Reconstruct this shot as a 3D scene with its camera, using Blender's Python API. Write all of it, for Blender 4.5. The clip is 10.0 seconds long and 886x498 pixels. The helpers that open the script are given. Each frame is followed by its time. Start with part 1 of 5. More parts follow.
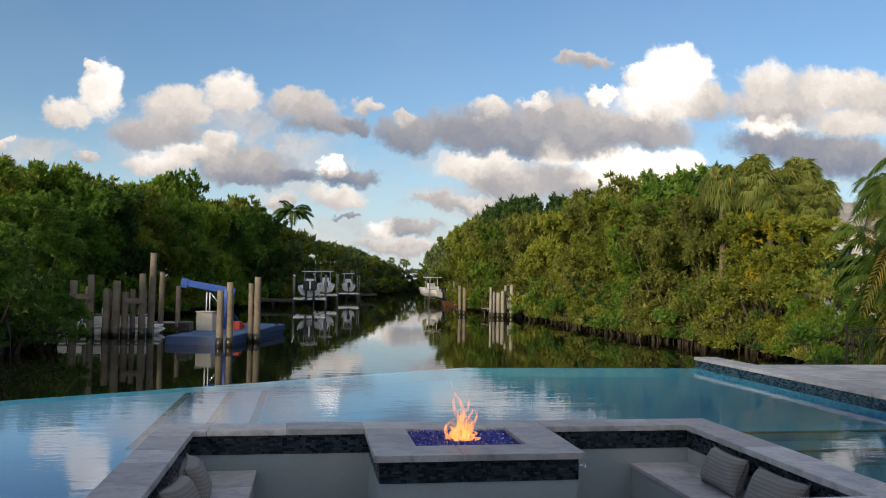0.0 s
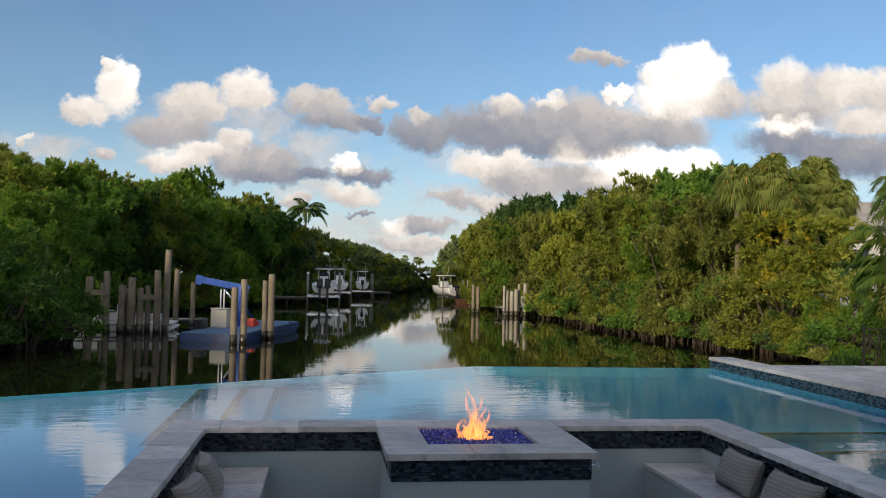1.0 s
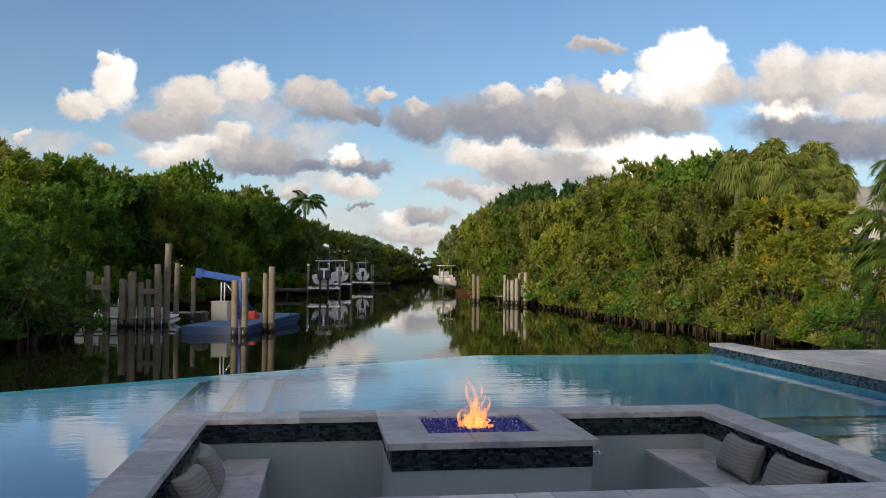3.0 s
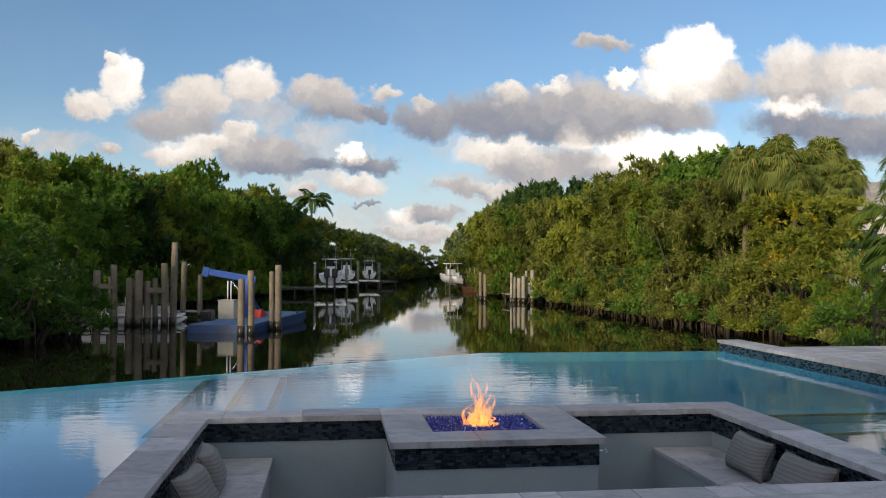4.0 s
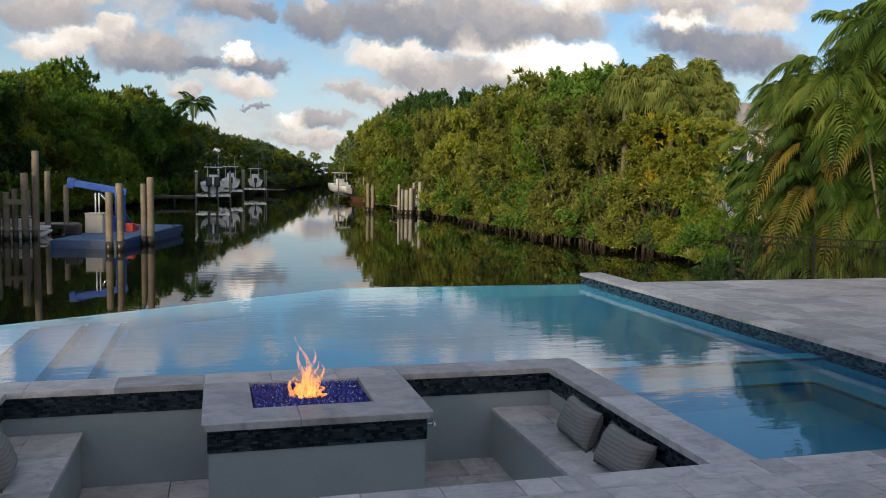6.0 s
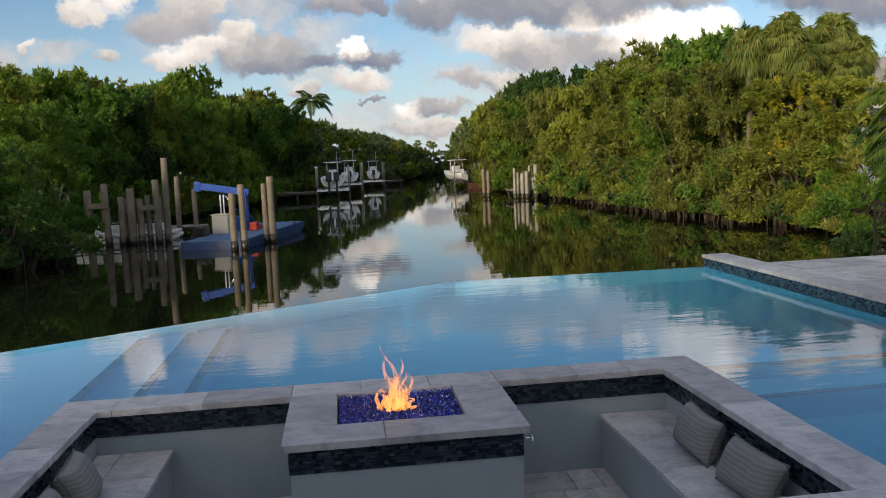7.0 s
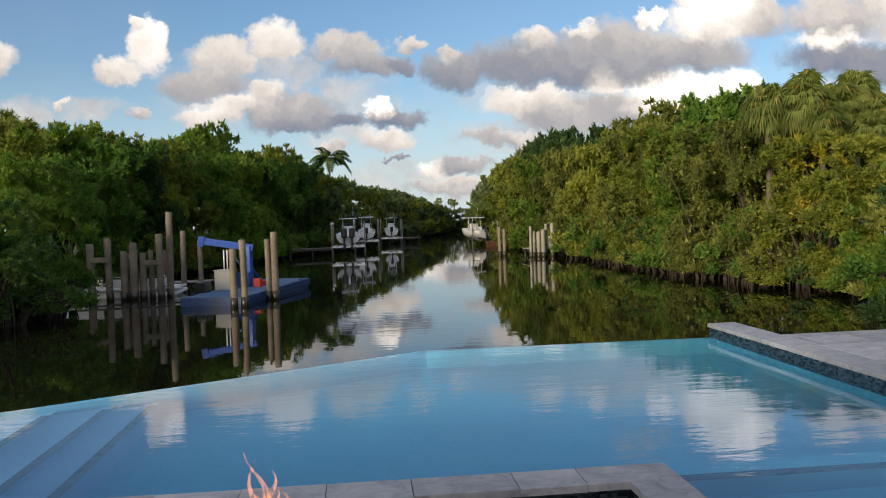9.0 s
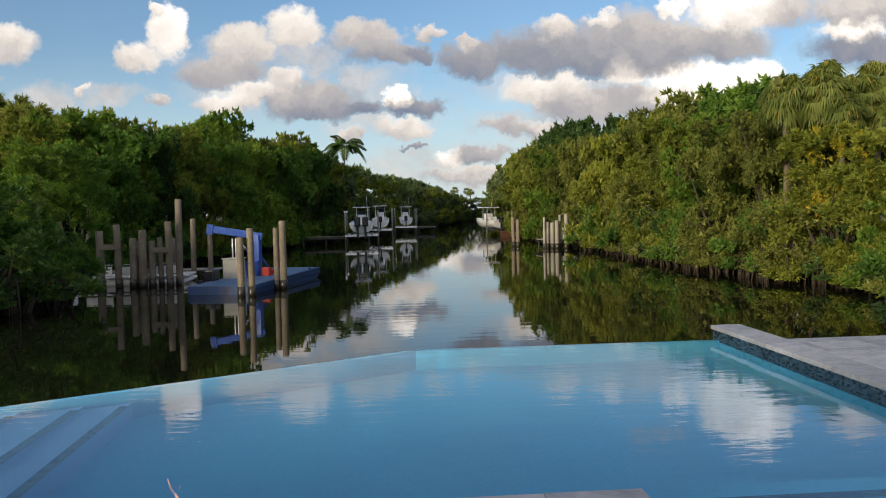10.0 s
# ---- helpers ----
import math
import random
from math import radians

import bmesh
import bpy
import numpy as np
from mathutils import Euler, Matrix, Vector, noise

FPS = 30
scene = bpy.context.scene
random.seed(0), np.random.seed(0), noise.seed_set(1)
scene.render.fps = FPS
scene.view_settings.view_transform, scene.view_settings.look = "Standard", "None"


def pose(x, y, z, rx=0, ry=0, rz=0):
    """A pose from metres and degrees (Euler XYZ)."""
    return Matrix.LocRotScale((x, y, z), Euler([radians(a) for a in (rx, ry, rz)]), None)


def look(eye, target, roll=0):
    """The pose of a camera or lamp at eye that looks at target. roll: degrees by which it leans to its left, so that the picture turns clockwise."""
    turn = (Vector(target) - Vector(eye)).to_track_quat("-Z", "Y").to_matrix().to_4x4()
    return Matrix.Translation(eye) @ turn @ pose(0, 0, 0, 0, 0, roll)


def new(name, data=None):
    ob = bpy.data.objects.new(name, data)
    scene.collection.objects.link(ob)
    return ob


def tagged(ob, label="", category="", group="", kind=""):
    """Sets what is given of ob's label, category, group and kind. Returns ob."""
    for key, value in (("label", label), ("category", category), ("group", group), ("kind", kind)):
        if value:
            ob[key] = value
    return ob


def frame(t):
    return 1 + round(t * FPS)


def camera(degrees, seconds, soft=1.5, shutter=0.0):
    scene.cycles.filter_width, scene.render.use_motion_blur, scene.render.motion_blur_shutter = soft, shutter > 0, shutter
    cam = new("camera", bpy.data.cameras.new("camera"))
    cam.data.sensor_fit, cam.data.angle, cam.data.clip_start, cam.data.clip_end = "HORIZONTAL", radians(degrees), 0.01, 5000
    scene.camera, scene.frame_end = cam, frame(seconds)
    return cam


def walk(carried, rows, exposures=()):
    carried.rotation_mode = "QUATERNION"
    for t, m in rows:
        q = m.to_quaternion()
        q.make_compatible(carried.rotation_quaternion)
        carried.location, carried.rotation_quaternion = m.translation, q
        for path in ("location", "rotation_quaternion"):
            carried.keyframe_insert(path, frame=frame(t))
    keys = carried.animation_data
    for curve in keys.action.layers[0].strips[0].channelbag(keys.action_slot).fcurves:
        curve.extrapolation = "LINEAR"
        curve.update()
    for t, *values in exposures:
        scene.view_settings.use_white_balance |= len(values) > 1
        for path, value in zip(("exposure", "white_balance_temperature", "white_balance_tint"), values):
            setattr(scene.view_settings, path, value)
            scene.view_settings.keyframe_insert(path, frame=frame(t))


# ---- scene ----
cam = camera(57.2, 10.0, soft=1.0)

PATH = [
    (0, (-0.46, -5.576, 1.193), (-0.139, -3.604, 1.274), 1.0),
    (0.5, (-0.452, -5.554, 1.192), (-0.156, -3.578, 1.272), 1.2),
    (1, (-0.452, -5.551, 1.191), (-0.164, -3.573, 1.267), 1.3),
    (1.5, (-0.448, -5.55, 1.194), (-0.155, -3.573, 1.264), 1.2),
    (2, (-0.443, -5.533, 1.193), (-0.147, -3.556, 1.264), 1.0),
    (2.5, (-0.438, -5.533, 1.189), (-0.14, -3.556, 1.25), 0.7),
    (4, (-0.401, -5.453, 1.168), (-0.129, -3.472, 1.215), 0.3),
    (4.5, (-0.298, -5.269, 1.181), (-0.024, -3.288, 1.217), 0.3),
    (4.7, (-0.278, -5.206, 1.253), (0.004, -3.226, 1.251), 1.2),
    (4.8, (-0.279, -5.197, 1.318), (0.006, -3.218, 1.268), 1.5),
    (4.9, (-0.276, -5.202, 1.384), (0.014, -3.226, 1.282), 1.4),
    (5, (-0.274, -5.221, 1.449), (0.032, -3.25, 1.298), 1.2),
    (5.2, (-0.248, -5.234, 1.563), (0.135, -3.277, 1.409), 1.0),
    (6.3, (0.239, -5.071, 1.577), (0.774, -3.154, 1.382), 1.2),
    (6.5, (0.291, -5.004, 1.587), (0.764, -3.072, 1.375), 1.0),
    (7, (0.441, -4.7, 1.616), (0.68, -2.726, 1.403), -2.5),
    (7.5, (0.634, -4.409, 1.601), (0.702, -2.413, 1.493), -2.9),
    (8, (0.827, -4.103, 1.587), (0.894, -2.108, 1.478), -2.6),
    (8.5, (1.024, -3.777, 1.593), (1.19, -1.787, 1.49), -2.1),
    (9, (1.276, -3.503, 1.552), (1.467, -1.514, 1.482), -1.9),
    (9.5, (1.48, -3.323, 1.601), (1.665, -1.333, 1.521), -1.3),
    (10, (1.634, -3.112, 1.613), (1.784, -1.12, 1.517), -1.3),
]
walk(cam, [(t, look(eye, target, roll)) for t, eye, target, roll in PATH])

# ---- world, sun, exposure ----
scene.view_settings.exposure = 0.20
SUN_EL, SUN_AZ = 12.0, 224.0   # degrees; azimuth clockwise from +y (north)
sun = new("sun", bpy.data.lights.new("sun", "SUN"))
sun.data.energy, sun.data.angle, sun.data.color = 5.0, radians(16.0), (1.0, 0.81, 0.54)
sd = Vector((math.sin(radians(SUN_AZ)) * math.cos(radians(SUN_EL)), math.cos(radians(SUN_AZ)) * math.cos(radians(SUN_EL)), math.sin(radians(SUN_EL))))
sun.matrix_world = look(sd * 100, (0, 0, 0))


class Nodes:
    """Short hand for building node trees."""

    def __init__(self, tree):
        self.t = tree
        tree.nodes.clear()

    def add(self, kind, **props):
        n = self.t.nodes.new(kind)
        for key, value in props.items():
            setattr(n, key, value)
        return n

    def put(self, socket, value):
        if isinstance(value, bpy.types.NodeSocket):
            self.t.links.new(value, socket)
        elif value is not None:
            socket.default_value = value

    def math(self, op, a, b=None, c=None, clamp=False):
        n = self.add("ShaderNodeMath", operation=op, use_clamp=clamp)
        for i, v in enumerate((a, b, c)):
            self.put(n.inputs[i], v)
        return n.outputs[0]

    def vec(self, op, a, b=None):
        n = self.add("ShaderNodeVectorMath", operation=op)
        self.put(n.inputs[0], a)
        self.put(n.inputs[1], b)
        return n.outputs["Value"] if op in ("DOT_PRODUCT", "LENGTH") else n.outputs["Vector"]

    def noise(self, vector, scale, detail=4.0, rough=0.55, lac=2.0, distort=0.0):
        n = self.add("ShaderNodeTexNoise")
        self.put(n.inputs["Vector"], vector)
        for key, v in (("Scale", scale), ("Detail", detail), ("Roughness", rough), ("Lacunarity", lac), ("Distortion", distort)):
            n.inputs[key].default_value = v
        return n

    def ramp(self, fac, stops, mode="LINEAR"):
        n = self.add("ShaderNodeValToRGB")
        n.color_ramp.interpolation = mode
        els = n.color_ramp.elements
        while len(els) < len(stops):
            els.new(0.5)
        for e, (p, c) in zip(els, stops):
            e.position, e.color = p, (*c, 1) if len(c) == 3 else c
        self.put(n.inputs[0], fac)
        return n.outputs[0]

    def mix(self, fac, a, b, blend="MIX"):
        n = self.add("ShaderNodeMix", data_type="RGBA", blend_type=blend)
        self.put(n.inputs[0], fac)
        for sock, v in ((n.inputs[6], a), (n.inputs[7], b)):
            self.put(sock, (*v, 1) if isinstance(v, tuple) and len(v) == 3 else v)
        return n.outputs[2]

    def smooth(self, v, lo, hi, a=0.0, b=1.0):
        n = self.add("ShaderNodeMapRange", interpolation_type="SMOOTHSTEP")
        for i, x in enumerate((v, lo, hi, a, b)):
            self.put(n.inputs[i], x)
        return n.outputs[0]


# cumulus puffs: (across, up, half width, half height) as slopes from the eye, looking along +y, and how much light each one catches
CLOUDS_LEFT = [
    (-0.246, 0.219, 0.023, 0.030, 0.97), (-0.262, 0.243, 0.011, 0.008, 0.90), (-0.281, 0.189, 0.026, 0.015, 0.76), (-0.100, 0.221, 0.030, 0.023, 0.82),
    (-0.160, 0.201, 0.038, 0.020, 0.68), (-0.185, 0.174, 0.051, 0.018, 0.48), (-0.016, 0.214, 0.042, 0.018, 0.60), (0.016, 0.192, 0.048, 0.015, 0.38),
    (0.063, 0.216, 0.018, 0.009, 0.66), (0.053, 0.192, 0.018, 0.010, 0.08), (-0.265, 0.141, 0.012, 0.006, 0.60), (-0.353, 0.153, 0.009, 0.007, 0.70),
    (-0.441, 0.207, 0.045, 0.023, 0.74), (-0.471, 0.167, 0.027, 0.008, 0.50),
]
CLOUDS_LOW_LEFT = [
    (-0.112, 0.164, 0.024, 0.011, 0.76), (-0.141, 0.145, 0.040, 0.015, 0.82), (-0.179, 0.134, 0.038, 0.012, 0.76), (-0.084, 0.138, 0.056, 0.023, 0.40),
    (-0.071, 0.123, 0.044, 0.010, 0.22), (-0.019, 0.129, 0.024, 0.011, 0.15), (0.024, 0.138, 0.015, 0.010, 1.05), (0.046, 0.129, 0.035, 0.011, 0.15),
    (0.032, 0.102, 0.034, 0.014, 0.74), (0.039, 0.080, 0.014, 0.003, 0.30), (-0.038, 0.092, 0.015, 0.010, 0.60),
]
CLOUDS_FAR = [
    (0.087, 0.063, 0.020, 0.011, 0.86), (0.124, 0.065, 0.035, 0.011, 0.48), (0.110, 0.042, 0.056, 0.008, 0.62), (0.209, 0.145, 0.048, 0.017, 0.86),
    (0.305, 0.163, 0.027, 0.016, 0.97), (0.257, 0.128, 0.066, 0.022, 0.55), (0.406, 0.148, 0.077, 0.025, 1.00), (0.483, 0.161, 0.032, 0.021, 1.00),
    (0.190, 0.100, 0.065, 0.010, 0.60), (0.321, 0.130, 0.045, 0.019, 0.50), (0.342, 0.289, 0.032, 0.010, 0.55),
]
CLOUDS_RIGHT = [
    (0.217, 0.191, 0.080, 0.029, 0.28), (0.222, 0.221, 0.026, 0.013, 0.70), (0.283, 0.232, 0.019, 0.010, 0.93), (0.122, 0.185, 0.041, 0.023, 0.25),
    (0.117, 0.206, 0.016, 0.007, 0.65), (0.330, 0.208, 0.083, 0.033, 0.48), (0.370, 0.247, 0.022, 0.009, 0.97), (0.425, 0.277, 0.025, 0.019, 0.97),
    (0.477, 0.280, 0.048, 0.032, 1.05), (0.457, 0.239, 0.063, 0.027, 1.00), (0.396, 0.201, 0.093, 0.025, 0.42), (0.509, 0.241, 0.036, 0.026, 0.60),
    (0.305, 0.173, 0.098, 0.015, 0.26),
]
CLOUDS_FAR_RIGHT = [
    (0.599, 0.266, 0.041, 0.031, 0.80), (0.699, 0.272, 0.072, 0.026, 0.78), (0.754, 0.264, 0.052, 0.031, 0.70), (0.605, 0.217, 0.049, 0.012, 0.98),
    (0.633, 0.193, 0.083, 0.020, 0.15), (0.727, 0.227, 0.060, 0.020, 0.82), (0.704, 0.180, 0.093, 0.028, 0.26), (0.616, 0.242, 0.074, 0.020, 0.60),
]
world = bpy.data.worlds.new("sky")
scene.world = world
world.use_nodes = True
N = Nodes(world.node_tree)
sky = N.add("ShaderNodeTexSky", sky_type="NISHITA", sun_disc=False, sun_elevation=radians(SUN_EL), sun_rotation=radians(SUN_AZ),
            air_density=1.0, dust_density=0.6, ozone_density=2.2)
way = N.add("ShaderNodeTexCoord").outputs["Generated"]
sep = N.add("ShaderNodeSeparateXYZ")
N.put(sep.inputs[0], way)
ahead = N.math("MAXIMUM", sep.outputs[1], 0.05)
plane = N.add("ShaderNodeCombineXYZ")
N.put(plane.inputs[0], N.math("DIVIDE", sep.outputs[0], ahead))
N.put(plane.inputs[1], N.math("DIVIDE", sep.outputs[2], ahead))
warp = N.noise(plane.outputs[0], 22.0, 5.0, 0.6).outputs["Color"]
warp2 = N.noise(plane.outputs[0], 75.0, 4.0, 0.65).outputs["Color"]
w1 = N.vec("MULTIPLY", N.vec("SUBTRACT", warp, (0.5, 0.5, 0.5)), (0.060, 0.046, 0.0))
w2 = N.vec("MULTIPLY", N.vec("SUBTRACT", warp2, (0.5, 0.5, 0.5)), (0.020, 0.017, 0.0))
p = N.vec("ADD", plane.outputs[0], N.vec("ADD", w1, w2))
body, lift, weight = None, None, None
for cx, cz, rx, rz, lit in CLOUDS_LEFT + CLOUDS_LOW_LEFT + CLOUDS_FAR + CLOUDS_RIGHT + CLOUDS_FAR_RIGHT:
    q = N.vec("MULTIPLY", N.vec("SUBTRACT", p, (cx, cz, 0.0)), (1 / (rx * 1.36), 1 / (rz * 1.34), 0.0))
    m = N.math("MAXIMUM", N.math("SUBTRACT", 1.0, N.vec("DOT_PRODUCT", q, q)), 0.0)
    hgt = N.math("ADD", N.vec("DOT_PRODUCT", q, (0.05, 0.20, 0.0)), lit)
    mw = N.math("MULTIPLY", m, m)
    hw = N.math("MULTIPLY", mw, hgt)
    body = m if body is None else N.math("MAXIMUM", body, m)
    lift = hw if lift is None else N.math("ADD", lift, hw)
    weight = mw if weight is None else N.math("ADD", weight, mw)
# thin grey veils between the banks
veil = None
for cx, cz, rx, rz in ((-0.10, 0.168, 0.17, 0.060), (0.00, 0.125, 0.12, 0.040), (0.30, 0.165, 0.24, 0.055), (0.68, 0.20, 0.16, 0.08), (0.09, 0.055, 0.14, 0.035), (0.30, 0.10, 0.26, 0.03), (-0.36, 0.145, 0.12, 0.02), (0.334, 0.288, 0.034, 0.014)):
    q = N.vec("MULTIPLY", N.vec("SUBTRACT", p, (cx, cz, 0.0)), (1 / rx, 1 / rz, 0.0))
    m = N.math("MAXIMUM", N.math("SUBTRACT", 1.0, N.vec("DOT_PRODUCT", q, q)), 0.0)
    veil = m if veil is None else N.math("MAXIMUM", veil, m)
wisp = N.noise(plane.outputs[0], 13.0, 5.0, 0.6, distort=0.5).outputs[0]
front = N.smooth(sep.outputs[1], 0.05, 0.35)
veil = N.math("MULTIPLY", N.math("MULTIPLY", N.smooth(veil, 0.0, 0.8), N.smooth(wisp, 0.30, 0.60)), N.math("MULTIPLY", front, 0.75))
# loose clouds over the rest of the sky, brightened out of view as fill light
loose_n = N.noise(way, 3.2, 6.0, 0.58).outputs[0]
loose = N.math("MULTIPLY", N.smooth(loose_n, 0.40, 0.56), N.math("SUBTRACT", 1.0, N.math("MULTIPLY", front, 0.96)))
alpha = N.math("MAXIMUM", N.math("MAXIMUM", N.math("MULTIPLY", N.smooth(body, 0.02, 0.72), front), veil), N.math("MULTIPLY", loose, 0.78))
puff = N.noise(p, 24.0, 6.0, 0.62).outputs[0]
height = N.math("DIVIDE", N.math("ADD", lift, 0.0195), N.math("ADD", weight, 0.03))
tone = N.math("ADD", height, N.math("MULTIPLY", N.math("SUBTRACT", puff, 0.5), 0.55))
tone = N.math("ADD", tone, N.math("MULTIPLY", loose, 0.42))     # unseen loose clouds are made brighter to lift the fill light
cloud = N.ramp(N.math("MULTIPLY", tone, 0.8333), [(0.05, (0.20, 0.235, 0.32)), (0.25, (0.315, 0.32, 0.36)), (0.46, (0.50, 0.47, 0.465)), (0.63, (0.76, 0.69, 0.63)), (0.79, (1.0, 0.93, 0.86)), (0.90, (1.35, 1.27, 1.18)), (1.0, (2.0, 1.88, 1.75))])
# thin veil near the horizon
haze = N.smooth(sep.outputs[2], 0.0, 0.20, 0.72, 0.0)
bg_sky = N.add("ShaderNodeBackground")
N.put(bg_sky.inputs[0], N.mix(haze, N.mix(1.0, sky.outputs[0], (0.90, 1.0, 1.12), "MULTIPLY"), (4.4, 5.2, 6.0)))
bg_sky.inputs[1].default_value = 0.123
bg_cloud = N.add("ShaderNodeBackground")
N.put(bg_cloud.inputs[0], cloud)
bg_cloud.inputs[1].default_value = 0.93
mixer = N.add("ShaderNodeMixShader")
N.put(mixer.inputs[0], alpha)
N.put(mixer.inputs[1], bg_sky.outputs[0])
N.put(mixer.inputs[2], bg_cloud.outputs[0])
N.put(N.add("ShaderNodeOutputWorld").inputs[0], mixer.outputs[0])


# ---- materials ----
def material(name, base=(0.5, 0.5, 0.5), rough=0.6, metal=0.0, spec=None):
    mat = bpy.data.materials.new(name)
    mat.use_nodes = True
    n = Nodes(mat.node_tree)
    b = n.add("ShaderNodeBsdfPrincipled")
    out = n.add("ShaderNodeOutputMaterial")
    n.put(out.inputs[0], b.outputs[0])
    b.inputs["Base Color"].default_value = (*base, 1)
    b.inputs["Roughness"].default_value = rough
    b.inputs["Metallic"].default_value = metal
    if spec is not None:
        b.inputs["Specular IOR Level"].default_value = spec
    n.b, n.out, n.mat = b, out, mat
    n.obj = n.add("ShaderNodeTexCoord").outputs["Object"]
    return n


def bump(n, height, strength=0.3, distance=0.01):
    k = n.add("ShaderNodeBump")
    k.inputs["Strength"].default_value, k.inputs["Distance"].default_value = strength, distance
    n.put(k.inputs["Height"], height)
    n.put(n.b.inputs["Normal"], k.outputs[0])


def world_pos(n):
    return n.add("ShaderNodeNewGeometry").outputs["Position"]


def speckled(name, c1, c2, scale, rough=0.6, grain=60.0, amount=0.25, relief=0.004, metal=0.0, spec=None):
    """Two-scale variation: broad stains between c1 and c2, fine grain over them."""
    n = material(name, c1, rough, metal, spec)
    pos = world_pos(n)
    broad = n.noise(pos, scale, 5.0, 0.6).outputs[0]
    fine = n.noise(pos, grain, 3.0, 0.6).outputs[0]
    col = n.mix(n.smooth(broad, 0.32, 0.68), c1, c2)
    dark = n.smooth(fine, 0.3, 0.7, 1.0 - amount, 1.0 + amount * 0.4)
    n.put(n.b.inputs["Base Color"], n.mix(1.0, col, dark, "MULTIPLY"))
    n.put(n.b.inputs["Roughness"], n.smooth(broad, 0.2, 0.8, rough * 0.85, min(1.0, rough * 1.15)))
    bump(n, fine, 0.35, relief)
    return n.mat


def make_travertine(name, tint=1.0):
    """Silver travertine: grey blotches, veins and pits, each slab with its own shade."""
    n = material(name, (0.4, 0.38, 0.37), 0.55)
    info = n.add("ShaderNodeObjectInfo").outputs["Random"]
    pos = n.vec("ADD", world_pos(n), n.vec("MULTIPLY", info, (37.0, 19.0, 0.0)))
    cloudy = n.noise(pos, 4.6, 7.0, 0.68, distort=0.9).outputs[0]
    stretched = n.vec("MULTIPLY", pos, (1.0, 5.0, 1.0))
    veins = n.noise(stretched, 4.0, 6.0, 0.65, distort=1.2).outputs[0]
    pits = n.noise(pos, 90.0, 2.0, 0.6).outputs[0]
    col = n.ramp(cloudy, [(0.29, (0.185 * tint, 0.182 * tint, 0.200 * tint)), (0.5, (0.345 * tint, 0.342 * tint, 0.360 * tint)), (0.75, (0.48 * tint, 0.470 * tint, 0.475 * tint))])
    col = n.mix(n.smooth(veins, 0.52, 0.68, 0.0, 0.55), col, (0.20 * tint, 0.195 * tint, 0.21 * tint))
    col = n.mix(1.0, col, n.smooth(info, 0.0, 1.0, 0.77, 1.12), "MULTIPLY")
    col = n.mix(n.smooth(pits, 0.66, 0.74, 0.0, 0.5), col, (0.12, 0.11, 0.105))
    n.put(n.b.inputs["Base Color"], col)
    n.put(n.b.inputs["Roughness"], n.smooth(cloudy, 0.2, 0.8, 0.42, 0.66))
    bump(n, n.math("ADD", n.math("MULTIPLY", pits, 0.6), veins), 0.3, 0.004)
    return n.mat


def make_leaf(name, dark, mid, light, yellow=(0.20, 0.18, 0.02), y_amount=0.008):
    n = material(name, mid, 0.62, 0.0, 0.22)
    g = n.add("ShaderNodeNewGeometry")
    rnd = g.outputs["Random Per Island"]
    info = n.add("ShaderNodeObjectInfo").outputs["Random"]
    broad = n.math("MULTIPLY", n.math("ADD", n.noise(g.outputs["Position"], 0.30, 2.0, 0.6).outputs[0], n.noise(g.outputs["Position"], 1.1, 2.0, 0.6).outputs[0]), 0.5)
    fac = n.math("ADD", n.math("MULTIPLY", rnd, 0.30), n.math("ADD", n.math("MULTIPLY", n.smooth(broad, 0.3, 0.7), 0.65), n.math("MULTIPLY", info, 0.45)))
    col = n.ramp(n.math("MULTIPLY", fac, 0.72), [(0.15, dark), (0.5, mid), (0.85, light)])
    col = n.mix(n.math("GREATER_THAN", n.math("FRACT", n.math("MULTIPLY", rnd, 7.31)), 1.0 - y_amount), col, yellow)
    n.put(n.b.inputs["Base Color"], col)
    tr = n.add("ShaderNodeBsdfTranslucent")
    n.put(tr.inputs[0], n.mix(1.0, col, (1.5, 1.7, 0.7), "MULTIPLY"))
    mx = n.add("ShaderNodeMixShader")
    mx.inputs[0].default_value = 0.40
    n.put(mx.inputs[1], n.b.outputs[0])
    n.put(mx.inputs[2], tr.outputs[0])
    n.put(n.out.inputs[0], mx.outputs[0])
    return n.mat


def make_pool_water():
    n = material("pool_water", (0.80, 0.95, 0.98), 0.0)
    n.b.inputs["Transmission Weight"].default_value = 1.0
    n.b.inputs["IOR"].default_value = 1.42
    pos = world_pos(n)
    a = n.noise(n.vec("MULTIPLY", pos, (0.7, 2.2, 1.0)), 3.6, 3.0, 0.55).outputs[0]
    b = n.noise(n.vec("MULTIPLY", pos, (1.0, 2.2, 1.0)), 0.7, 2.0, 0.5).outputs[0]
    bump(n, n.math("ADD", n.math("MULTIPLY", a, 0.5), b), 0.055, 0.05)
    return n.mat


def make_canal_water():
    n = material("canal_water", (0.006, 0.007, 0.004), 0.01)
    n.b.inputs["IOR"].default_value = 1.33
    pos = world_pos(n)
    a = n.noise(n.vec("MULTIPLY", pos, (0.45, 1.3, 1.0)), 1.6, 3.0, 0.5).outputs[0]
    calm = n.noise(n.vec("MULTIPLY", pos, (0.5, 1.0, 1.0)), 0.07, 3.0, 0.55).outputs[0]
    n.put(n.b.inputs["Roughness"], n.smooth(calm, 0.5, 0.7, 0.0, 0.03))
    bump(n, n.math("MULTIPLY", a, n.smooth(calm, 0.4, 0.7, 0.5, 1.5)), 0.045, 0.05)
    return n.mat


